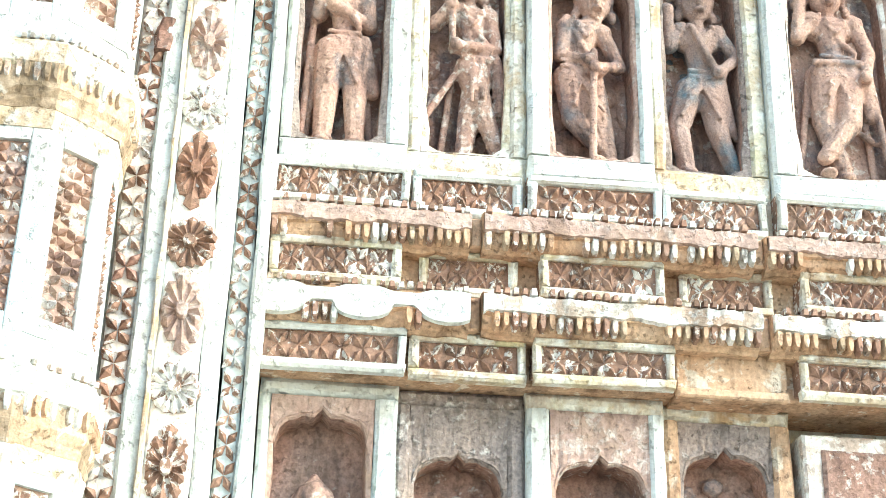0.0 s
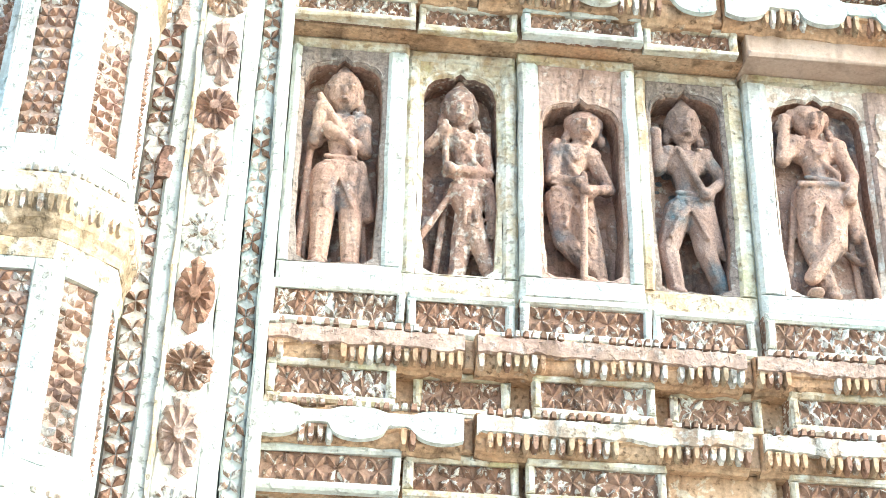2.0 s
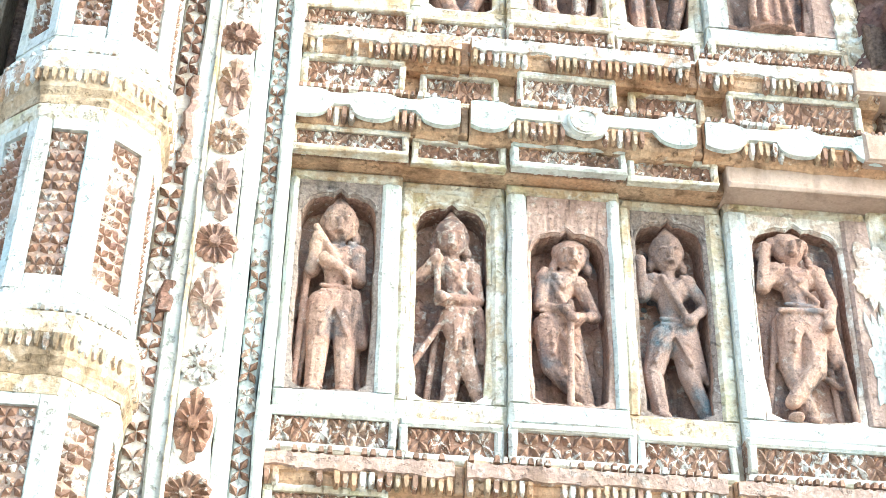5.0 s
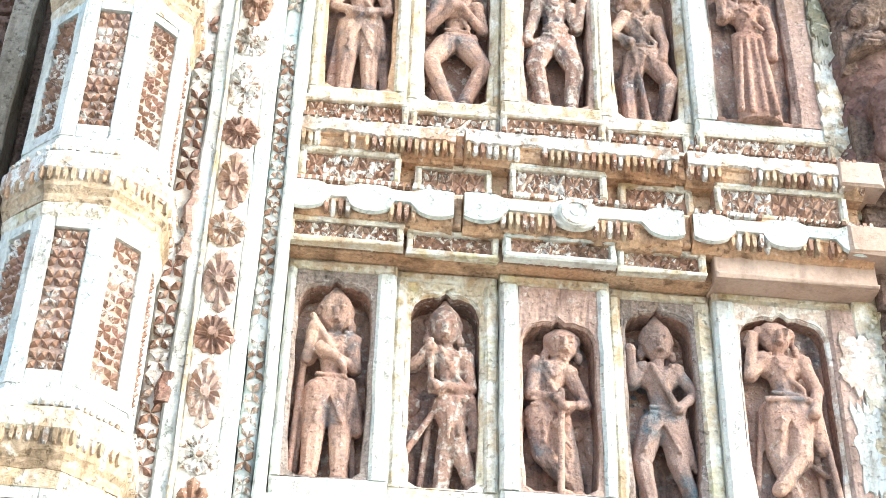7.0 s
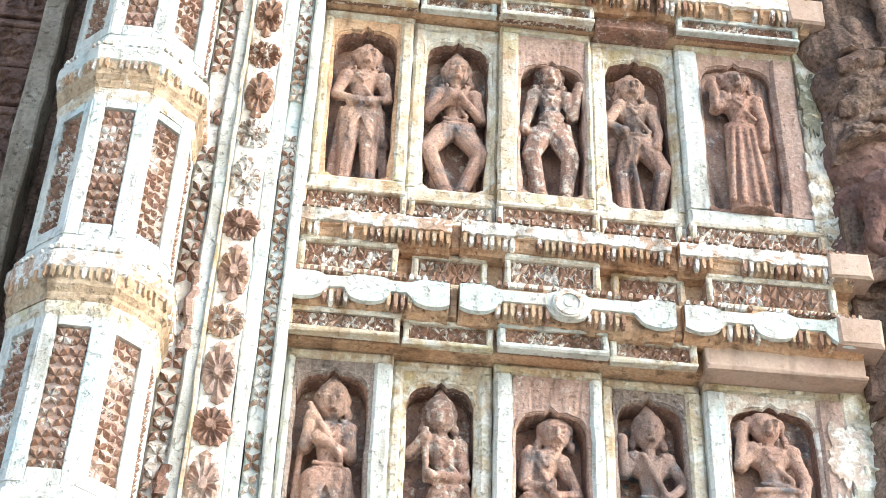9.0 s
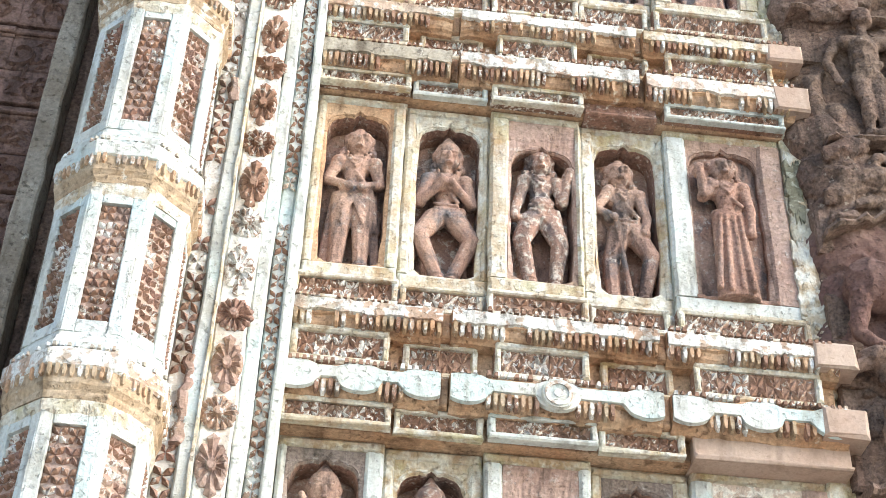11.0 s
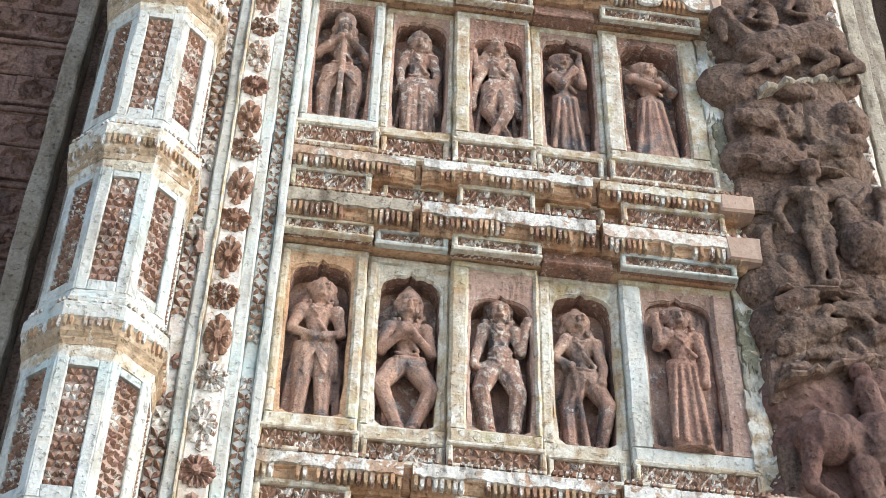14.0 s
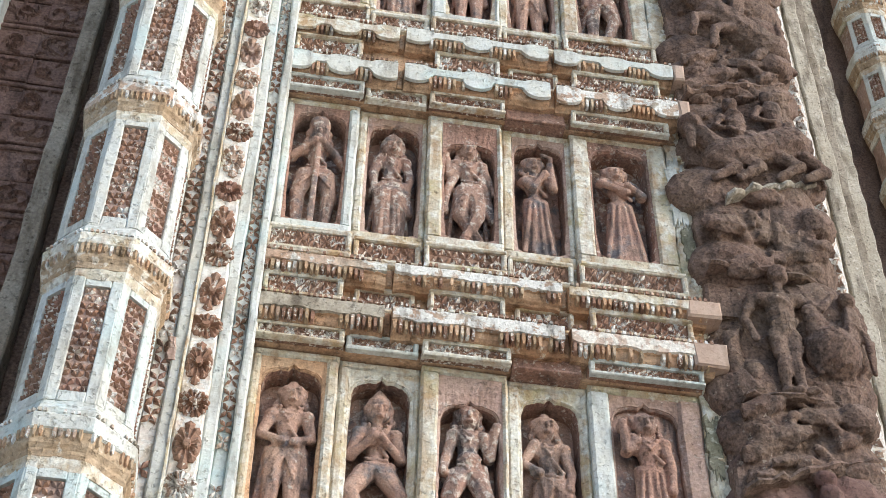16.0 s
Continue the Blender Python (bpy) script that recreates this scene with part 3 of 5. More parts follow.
# first full row
figure(1, 0, "weathered clay figure standing upright with a crown and a flute", arms=[[(-0.42, 0.70), (-0.55, 0.60), (-0.45, 0.74, 0.045)], [(0.42, 0.70), (0.52, 0.56), (-0.28, 0.63, 0.05)]],
       legs=STAND, staff=[((-0.5, 0.80, 0.05), (0.25, 0.55, 0.05)), ((-0.75, 0.02, 0.02), (-0.62, 0.62, 0.02))])
figure(1, 1, "weathered clay dancing figure with crossed legs", head=(0.0, 0.82), chest=(0.12, 0.64), hip=(0.22, 0.45),
       arms=[[(-0.18, 0.70), (-0.75, 0.62), (-0.35, 0.70, 0.045)], [(0.5, 0.68), (0.66, 0.52), (-0.25, 0.50, 0.05)]],
       legs=[[(0.1, 0.43), (0.38, 0.25), (0.72, 0.06)], [(0.32, 0.43, 0.02), (0.12, 0.22, 0.016), (0.0, 0.02, 0.014)]],
       staff=[((-0.35, 0.74, 0.05), (-0.30, 0.48, 0.05)), ((-0.9, 0.18, 0.02), (-0.15, 0.42, 0.03))])
figure(1, 2, "weathered clay figure bowing its head over a staff", head=(0.12, 0.76), chest=(-0.12, 0.60), hip=(-0.32, 0.42), crown="cap",
       arms=[[(-0.5, 0.64), (-0.62, 0.5), (-0.1, 0.46, 0.045)], [(0.25, 0.62), (0.62, 0.46), (0.05, 0.42, 0.05)]],
       legs=[[(-0.42, 0.40), (-0.36, 0.22), (0.12, 0.10)], [(-0.2, 0.38, 0.02), (0.25, 0.2, 0.02), (0.42, 0.02, 0.02)]],
       staff=[((0.02, 0.50, 0.055), (-0.02, 0.0, 0.05))], size=1.0)
figure(1, 3, mat=BLUE_FIGURE, label="weathered clay figure in a bluish shawl, hand on hip", chest=(0.02, 0.64), hip=(0.02, 0.45),
       arms=[[(-0.38, 0.70), (-0.65, 0.62), (-0.72, 0.78, 0.04)], [(0.42, 0.70), (0.86, 0.58), (0.35, 0.48, 0.045)]],
       legs=[[(-0.2, 0.43), (-0.5, 0.24), (-0.32, 0.02)], [(0.25, 0.43), (0.35, 0.24), (0.72, 0.04)]],
       staff=[((-0.2, 0.70, 0.05), (0.3, 0.50, 0.05)), ((0.5, 0.4, 0.02), (0.8, 0.22, 0.02))])
figure(1, 4, "weathered clay figure with a knotted sash and a staff", head=(-0.15, 0.86), chest=(-0.08, 0.69), hip=(-0.05, 0.52), crown="cap",
       arms=[[(-0.42, 0.74), (-0.72, 0.66), (-0.62, 0.86, 0.03)], [(0.32, 0.74), (0.55, 0.6), (0.38, 0.46, 0.045)]],
       legs=[[(-0.25, 0.5), (-0.3, 0.28, 0.02), (0.0, 0.04, 0.016)], [(0.15, 0.5), (0.1, 0.26, 0.034), (-0.38, 0.10, 0.03)]],
       staff=[((0.5, 0.6, 0.03), (0.78, 0.02, 0.03)), ((-0.5, 0.52, 0.05), (0.3, 0.53, 0.05)), ((0.3, 0.24, 0.02), (0.6, 0.2, 0.02))])
# second row
figure(2, 0, "clay figure in a long coat, hands joined at waist", head=(0.05, 0.82), crown="knot",
       arms=[[(-0.45, 0.69), (-0.72, 0.56), (-0.15, 0.49, 0.05)], [(0.5, 0.69), (0.68, 0.55), (0.2, 0.49, 0.05)]], legs=STAND,
       staff=[((0.50, 0.5, 0.02), (0.66, 0.04, 0.02)), ((0.56, 0.5, 0.02), (0.76, 0.04, 0.02)), ((-0.5, 0.5, 0.02), (-0.72, 0.04, 0.02)), ((-0.44, 0.5, 0.02), (-0.62, 0.04, 0.02))])
figure(2, 1, "clay figure with folded hands squatting on bent knees", head=(0.02, 0.80), chest=(0, 0.63), hip=(0, 0.44),
       arms=[[(-0.5, 0.66), (-0.72, 0.50), (-0.08, 0.60, 0.055)], [(0.5, 0.66), (0.72, 0.50), (0.08, 0.60, 0.055)]],
       legs=[[(-0.25, 0.42), (-0.68, 0.28, 0.04), (-0.12, 0.03)], [(0.25, 0.42), (0.72, 0.26, 0.04), (0.18, 0.03)]])
figure(2, 2, "pot-bellied clay figure sitting with a raised hand", head=(0.0, 0.80), chest=(0, 0.65), hip=(0, 0.46), crown="knot", belly=0.024,
       arms=[[(-0.42, 0.68), (-0.6, 0.54), (-0.74, 0.42, 0.04)], [(0.42, 0.68), (0.62, 0.55), (0.78, 0.74, 0.04)]],
       legs=[[(-0.25, 0.43), (-0.52, 0.28, 0.04), (-0.25, 0.03)], [(0.25, 0.43), (0.5, 0.27, 0.04), (0.38, 0.03)]])
figure(2, 3, "clay figure leaning on a stick with one knee bent", head=(-0.1, 0.82), chest=(-0.02, 0.65), hip=(0.05, 0.46), crown="knot",
       arms=[[(-0.42, 0.70), (-0.8, 0.58), (-0.35, 0.50, 0.045)], [(0.42, 0.69), (0.62, 0.54), (0.5, 0.42, 0.04)]],
       legs=[[(-0.15, 0.44), (-0.42, 0.24), (-0.38, 0.02)], [(0.28, 0.44), (0.68, 0.28, 0.04), (0.42, 0.03)]],
       staff=[((-0.3, 0.50, 0.05), (0.05, 0.02, 0.04))])
figure(2, 4, "reddish clay figure in a long gown with one arm raised", head=(-0.1, 0.82), chest=(-0.05, 0.66), hip=(-0.05, 0.5), crown="cap", robe=0.85,
       arms=[[(-0.35, 0.70), (-0.62, 0.64), (-0.68, 0.82, 0.03)], [(0.35, 0.70), (0.5, 0.55), (0.45, 0.4, 0.03)]], mat=TERRA)
# third row
figure(3, 0, "clay figure blowing a long pipe held to the ground", head=(0.0, 0.82), crown="flat",
       arms=[[(-0.5, 0.66), (-0.85, 0.60), (-0.12, 0.72, 0.05)], [(0.5, 0.66), (0.9, 0.56), (0.12, 0.72, 0.05)]],
       legs=[[(-0.3, 0.46), (-0.5, 0.3), (-0.46, 0.02)], [(0.34, 0.46), (0.5, 0.3), (0.42, 0.02)]], staff=[((0.0, 0.76, 0.055), (-0.05, 0.0, 0.05)), ((0.03, 0.76, 0.055), (0.0, 0.0, 0.05))])
figure(3, 1, "richly dressed clay figure standing upright with a pointed crown", head=(0.0, 0.82), arms=HANGS, legs=STAND, robe=0.6)
figure(3, 2, "clay dancing figure with a broad belt and crossed feet", head=(0.0, 0.83), chest=(0.0, 0.67), hip=(0.05, 0.5),
       arms=[[(-0.42, 0.71), (-0.68, 0.6), (-0.78, 0.78, 0.03)], [(0.42, 0.71), (0.66, 0.58), (0.85, 0.46, 0.03)], [(-0.4, 0.66, 0.02), (-0.7, 0.48, 0.02), (-0.8, 0.3, 0.02)], [(0.4, 0.6, 0.02), (0.7, 0.36, 0.02), (0.85, 0.26, 0.02)]],
       legs=[[(-0.15, 0.48), (-0.25, 0.27), (0.35, 0.06)], [(0.25, 0.48), (0.3, 0.26, 0.036), (-0.15, 0.04, 0.03)]])
figure(3, 3, "clay figure in a long gown lifting a horn to its face", head=(-0.12, 0.83), chest=(-0.1, 0.66), hip=(-0.05, 0.48), crown="cap", robe=0.95,
       arms=[[(-0.4, 0.68), (-0.2, 0.58, 0.05), (0.2, 0.72, 0.05)], [(0.3, 0.68), (0.5, 0.6, 0.045), (0.42, 0.82, 0.04)]], staff=[((0.35, 0.70, 0.05), (0.5, 0.92, 0.04)), ((0.5, 0.92, 0.04), (0.2, 0.94, 0.04))])
figure(3, 4, "clay figure in a wide gown with its arms folded", head=(-0.1, 0.80), chest=(0.0, 0.66), hip=(0.0, 0.5), crown="cap", robe=1.1,
       arms=[[(-0.45, 0.72), (-0.6, 0.68, 0.04), (0.15, 0.60, 0.05)], [(0.4, 0.70), (0.66, 0.60, 0.04), (0.2, 0.66, 0.05)]])
# lowest and highest rows
for row in (0, 4):
    for k in range(5):
        if row == 0 and k > 2:
            continue
        figure(row, k, "clay figure standing in a niche", head=(0.05 * (k - 1), 0.80), crown=("cone", "knot", "cap", "flat", "cone")[k],
               size=0.80 if row == 0 else 1.0, arms=[HANGS[0], [(0.42, 0.70), (0.6, 0.56), (0.1, 0.55, 0.045)]], legs=STAND if k != 4 else [STAND[0], [(0.22, 0.45), (0.45, 0.28), (0.15, 0.03)]], robe=0.7 if k == 1 else 0)
# the worn-off relief and the plastered-over panel of the lowest row
bm = bmesh.new()
for i in range(26):
    ball(bm, (random.uniform(-0.055, 0.055), random.uniform(0.055, 0.075), random.uniform(0.0, 0.34)), (random.uniform(0.012, 0.028), random.uniform(0.008, 0.022), random.uniform(0.015, 0.04)), 1)
ob = new("worn_relief", mesh_of("worn_relief", bm, FIGURE))
ob.location = (sum(opening(0, 3)) / 2, COLS[3][2], ROWS[0][0] + 0.02)
clay(tagged(ob, "worn-off clay relief stained green and black", "relief figure"), 0.0035, 0.006)
panel = thing("plastered_panel", (0.79, 0, ROWS[0][0]), "plain pink plastered panel with a raised border", "panel")
bm = bmesh.new()
slab(bm, 0.0, 0.245, -0.004, 0.092, 0.0, 0.425, 0.004)
part("slab", bm, MORTAR, panel)
bm = bmesh.new()
slab(bm, 0.025, 0.245, -0.010, 0.0, 0.0, 0.40, 0.004)
part("field", bm, TERRA, panel)

# ---- friezes of leaves ----
LEAVES = [lattice_mesh(0.034, 0.036, 0.009, s, PALE if s % 3 == 2 else PETAL) for s in range(9)]
FLOWERS = [quatrefoil_mesh(0.034, 0.036, 0.011, 40 + s, PETAL) for s in range(3)]
FRIEZE_X = [(0.012, 0.216), (0.222, 0.384), (0.392, 0.592), (0.598, 0.758), (0.772, 1.04)]


def frieze_panel(x0, x1, z0, z1, y, frame_mat, plain=None, flowers=False):
    h = z1 - z0
    ob = thing("frieze_panel", ((x0 + x1) / 2, y, z0), "small framed terracotta panel carved with leaf scrolls" if not plain else "small plain plastered panel between cornices",
               "frieze panel", "frieze panels between the niche rows")
    a, b = x0 - (x0 + x1) / 2, x1 - (x0 + x1) / 2
    bm = bmesh.new()
    slab(bm, a, b, 0.006, 0.092 - y, 0.0 if plain else min(0.012, h * 0.18), h, 0.002)
    part("ground_slab", bm, plain or PETAL, ob)
    e = min(0.015, h * 0.20)
    if plain:
        bm = bmesh.new()
        slab(bm, a, b, -0.002, 0.006, 0.0, e, 0.003, 0.002)
        part("lower_edge", bm, plain, ob)
        return ob
    for nm, box in (("border", (a, b, 0, e)), ("border", (a, b, h - e * 0.9, h)), ("border", (a, a + 0.012, e, h - e * 0.9)), ("border", (b - 0.012, b, e, h - e * 0.9))):
        bm = bmesh.new()
        slab(bm, box[0], box[1], -0.004 - random.uniform(0, 0.002), 0.014 if box[2] == 0 else 0.01, box[2], box[3], 0.005, 0.0018)
        part(nm, bm, frame_mat, ob)
    inner = (b - a) - 0.03
    n = max(2, round(inner / 0.031))
    kinds = FLOWERS if flowers else LEAVES
    for i in range(n):
        tile = part("carved_leaf", random.choice(kinds), None, ob, at=(a + 0.015 + inner * (i + 0.5) / n, 0.006, e * 0.05 + h / 2))
        s = (h - e * 1.7) / 0.036
        tile.scale = (inner / n / 0.032, 1.0, s)
    return ob


for level, ((a0, a1), (b0, b1), (c0, c1)) in enumerate(LEDGES):
    top = ROWS[level][1]
    # continuous backing courses behind the panels
    for n, (z0, z1, y) in enumerate(((top, a0 + 0.02, -0.030 + 0.014 * (level > 1)), (a1 - 0.01, b0 + 0.02, -0.032 + 0.014 * (level > 1)), (b1, ROWS[level + 1][0] - 0.017, 0.004))):
        bm = bmesh.new()
        slab(bm, 0.016, 1.066, y, 0.09, z0, z1, 0.003)
        tagged(part("trim_course", bm, CREAM if n == 2 else OCHRE), "stained plaster course behind the frieze panels", "course", kind="structure")
    for k, (x0, x1) in enumerate(FRIEZE_X):
        d = 0.0 if k % 2 == 0 else 0.012
        frieze_panel(x0, x1 + 0.03 * ((level, k) == (1, 4)), top - 0.006 + random.uniform(-0.002, 0.002), a0 + 0.004, (-0.064, -0.062, -0.048, -0.046)[level] + d, CREAM if (k + level) % 3 else LIME,
                     plain={(1, 4): MEND, (2, 3): TERRA, (3, 3): TERRA, (0, 3): OCHRE}.get((level, k)), flowers=level == 0)
        frieze_panel(x0 + 0.01, x1 - 0.012, a1 + 0.010, b0 + 0.006, (-0.068, -0.066, -0.052, -0.050)[level] + d * 1.8, CREAM, plain=OCHRE if (level, k) == (3, 1) else None)
        frieze_panel(x0, x1, c0 - 0.012, c1, -0.026 + d, CREAM if level else LIME, flowers=k in (2,))

# ---- cornices ----
DROP = tongue_mesh(0.0165, 0.026, 0.007, OCHRE)
DROP_T = tongue_mesh(0.0165, 0.026, 0.007, PETAL)
TOOTH = tooth_mesh(0.015, 0.010, 0.009, PETAL)
TOOTH_L = tooth_mesh(0.015, 0.010, 0.008, PATCHY)
DROP_R = tongue_mesh(0.0165, 0.026, 0.007, RING)
TOOTH_R = tooth_mesh(0.015, 0.010, 0.008, GREY)
DROP_L = tongue_mesh(0.0175, 0.026, 0.006, PATCHY)


def cornice(x0, x1, zl, zt, y, white, style):
    ob = thing("cornice", ((x0 + x1) / 2, 0.0, zl), ("whitewashed cornice length with lobed fascia and hanging drops" if style == 1 else "weathered cornice length with hanging drops and patchy limewash"),
               "cornice", "cornice lengths across the facade")
    a, b, h = x0 - (x0 + x1) / 2, x1 - (x0 + x1) / 2, zt - zl
    bm = bmesh.new()
    prof = [(0.07, h + 0.010), (y + 0.03, h + 0.006), (y + 0.008, h + 0.001), (y + 0.003, h - 0.006), (y + 0.004, h * 0.42), (y + 0.010, h * 0.38), (y + 0.013, h * 0.16),
            (y + 0.018, h * 0.06), (y + 0.026, 0.000), (y + 0.030, -0.004), (0.07, -0.004)]
    extrude_profile(bm, prof, a, b, 0.022, 0.0026)
    part("moulding", bm, OCHRE, ob)
    # fascia: a lobed band
    bm = bmesh.new()
    n = max(8, round((b - a) / 0.007))
    lobes = [a + 0.03, b - 0.03] + [a + (b - a) * f for f in (0.5,)]
    prev = None
    for i in range(n + 1):
        x = a + (b - a) * i / n
        near = min(abs(x - c) for c in lobes)
        if style == 1:
            low = h * (0.46 - 0.40 * max(0.0, 1 - (near / 0.042) ** 2) ** 0.5)
            topz = h * (0.86 + 0.14 * max(0.0, 1 - (near / 0.036) ** 2) ** 0.5)
        else:
            wave = math.sin(x * 41 + zl * 90) + 0.7 * math.sin(x * 97 + zl * 50)
            low, topz = h * (0.42 + 0.035 * wave) + random.uniform(-0.002, 0.002), h * 0.95 + random.uniform(-0.0025, 0.001)
        cur = [bm.verts.new(p) for p in ((x, y + 0.006, low), (x, y - 0.003, low + 0.002), (x, y - 0.004, topz - 0.002), (x, y + 0.006, topz))]
        if prev:
            for j in range(3):
                bm.faces.new((prev[j], prev[j + 1], cur[j + 1], cur[j]))
        else:
            bm.faces.new(cur)
        prev = cur
    bm.faces.new(prev)
    part("fascia", bm, white, ob)
    m = round((b - a) / 0.0128)
    for i in range(m):
        x = a + (b - a) * (i + 0.5) / m
        if style == 1 and min(abs(x - c) for c in lobes) < 0.030:
            continue
        if math.sin(x * 23 + zl * 70) + 0.6 * math.sin(x * 61) > 0.95 or random.random() < 0.06:
            continue
        dr = part("drop", random.choice((DROP, DROP_R, DROP_T, DROP, DROP_R, DROP_T, DROP_L)), None, ob, at=(x, y + 0.011, h * 0.46))
        dr.scale = (random.uniform(0.78, 0.92), random.uniform(1.3, 1.9), random.uniform(1.05, 1.28) * h / 0.060)
    for i in range(m):
        if random.random() < (0.08 if style == 1 else 0.18):
            continue
        t = part("tooth", TOOTH if random.random() < 0.75 else TOOTH_L, None, ob, at=(a + (b - a) * (i + 0.5) / m, y + 0.004, h * 0.95))
        t.scale = (random.uniform(0.62, 0.78), 1.15, random.uniform(0.85, 1.15))
    return ob


for level, (one, two, leaf) in enumerate(LEDGES):
    for n, (zl, zt) in enumerate((one, two)):
        breaks = (0.006, 0.300, 0.318, 0.712, 0.730, 1.066)
        for k in range(3):
            style = 1 if (level, n) in ((1, 0), (3, 0), (3, 1)) or (level, n, k) == (0, 0, 0) else 0
            white = {(0, 0): (LIME, PATCHY, PATCHY), (0, 1): (PINK, PINK, PINK), (1, 0): (LIME, LIME, LIME), (1, 1): (PATCHY, PATCHY, PATCHY), (2, 0): (GREY, PATCHY, MORTAR),
                     (2, 1): (PATCHY, PATCHY, CREAM), (3, 0): (LIME, LIME, PATCHY), (3, 1): (CREAM, LIME, LIME)}[level, n][k]
            cornice(breaks[2 * k], breaks[2 * k + 1], zl + random.uniform(-0.002, 0.002), zt, (-0.090, -0.087, -0.070, -0.068)[level] - 0.004 * (k == 1), white, style)
        for x0 in (0.300, 0.712):
            blk = bmesh.new()
            slab(blk, 0.001, 0.017, -0.070 + 0.024 * (level > 1), 0.07, 0.004, zt - zl, 0.003)
            tagged(part("cornice_joint", blk, OCHRE, None, at=(x0, 0, zl)), "narrow stained block between two cornice lengths", "cornice joint", "cornice joints")
    # plain mended end blocks beside the ragged corner
    for zl, zt in (one, two):
        blk = bmesh.new()
        wide = 0.075 if level in (1, 2) else 0.0
        slab(blk, -wide * 0.7, 0.030, -0.095 + 0.020 * (level > 1), 0.07, 0.004, zt - zl + 0.002, 0.005, 0.003)
        tagged(part("mended_block", blk, MEND, None, at=(1.067, 0, zl)), "smooth pink cement block mending a cornice end", "block", "mended blocks")


# ---- mended and mossy plaster beside the last niches ----
def patch(name, at, w, h, mat, label, seed):
    """A thin, irregular skin of plaster with a broken outline."""
    rnd = random.Random(seed)
    bm = bmesh.new()
    n = 46
    rim, top = [], []
    for i in range(n):
        a = math.tau * i / n
        r = rnd.uniform(0.72, 1.12) / max(abs(math.cos(a)), abs(math.sin(a))) ** 0.7
        x, z = w / 2 * r * math.cos(a), h / 2 * r * math.sin(a)
        rim.append(bm.verts.new((x, 0.012, z)))
        top.append(bm.verts.new((x * 0.94, -0.002, z * 0.96)))
    mid = bm.verts.new((0, -0.004, 0))
    for i in range(n):
        j = (i + 1) % n
        bm.faces.new((rim[i], rim[j], top[j], top[i]))
        bm.faces.new((top[i], top[j], mid))
    return tagged(part(name, bm, mat, None, at=at), label, "plaster patch", "plaster patches")


patch("plaster_patch", (1.030, -0.010, 2.690), 0.06, 0.20, LIME, "broken white plaster skin beside a niche", 1)
patch("plaster_patch", (1.030, -0.012, 2.860), 0.08, 0.13, MORTAR, "smooth grey-pink mortar mend beside a niche", 2)
patch("plaster_patch", (1.052, -0.014, 3.46), 0.05, 0.22, CREAM, "flaking cream plaster beside a niche", 3)
patch("plaster_patch", (1.055, -0.016, 3.70), 0.04, 0.18, MOSS, "mossy green plaster beside a niche", 4)
patch("plaster_patch", (1.050, -0.014, 4.53), 0.05, 0.26, LIME, "broken white plaster skin beside a niche", 5)
patch("plaster_patch", (1.062, -0.016, 4.33), 0.035, 0.13, MOSS, "dark mossy plaster beside a niche", 6)


# round medallion on the white cornice
medal = thing("medallion", (0.515, -0.0985, 3.073), "round limewashed medallion with a worn ring on the white cornice", "medallion")
for nm, r0, r1, d0 in (("disc", 0.0, 0.030, 0.003), ("ring", 0.019, 0.026, 0.0055), ("boss", 0.0, 0.009, 0.005)):
    bm = bmesh.new()
    seg = 24
    outer = [bm.verts.new((r1 * math.cos(math.tau * i / seg), -d0, r1 * math.sin(math.tau * i / seg))) for i in range(seg)]
    base = [bm.verts.new((v.co.x * 1.06, 0.004, v.co.z * 1.06)) for v in outer]
    inner = [bm.verts.new((r0 * math.cos(math.tau * i / seg), -d0, r0 * math.sin(math.tau * i / seg))) for i in range(seg)] if r0 else None
    low = [bm.verts.new((v.co.x, 0.0, v.co.z)) for v in inner] if r0 else None
    for i in range(seg):
        j = (i + 1) % seg
        bm.faces.new((base[i], base[j], outer[j], outer[i]))
        if r0:
            bm.faces.new((outer[i], outer[j], inner[j], inner[i]))
            bm.faces.new((inner[i], inner[j], low[j], low[i]))
    if not r0:
        bm.faces.new(outer)
    part(nm, bm, PATCHY if nm != "disc" else LIME, medal)

# ---- upright bands beside the niches ----
Z0, Z1 = 1.3, 6.4


def band(name, x0, x1, y0, mat, label, back=0.07, step=0.05):
    bm = bmesh.new()
    strip_slab(bm, x0, x1, y0, back, Z0 - 1.3, Z1, step)
    return tagged(part(name, bm, mat), label, "band", kind="structure")


rail = band("trim_rail", 0.002, 0.021, -0.142, LIME, "whitewashed upright rail beside the niches", step=0.09)
flower_band = band("trim_flower_band", -0.027, 0.002, -0.128, LIME, "narrow limewashed band of carved quatrefoils")
white_a = band("trim_white_inner", -0.053, -0.027, -0.150, LIME, "plain whitewashed upright band", step=0.12)
rosette_band = band("trim_rosette_band", -0.111, -0.053, -0.168, ROSE_WASH, "pink limewashed band set with clay rosettes")
white_b = band("trim_white_outer", -0.139, -0.111, -0.194, LIME, "plain whitewashed upright band", step=0.12)
lattice_band = band("trim_lattice_band", -0.175, -0.139, -0.184, ROSE_WASH, "limewashed band of carved quatrefoils beside the column")
fillet = band("trim_fillet", -0.1150, -0.1105, -0.199, CREAM, "thin cream fillet", back=-0.15)
core = band("wall_band_core", -0.40, -0.175, -0.168, LIME, "plastered wall behind the round column", back=0.3)

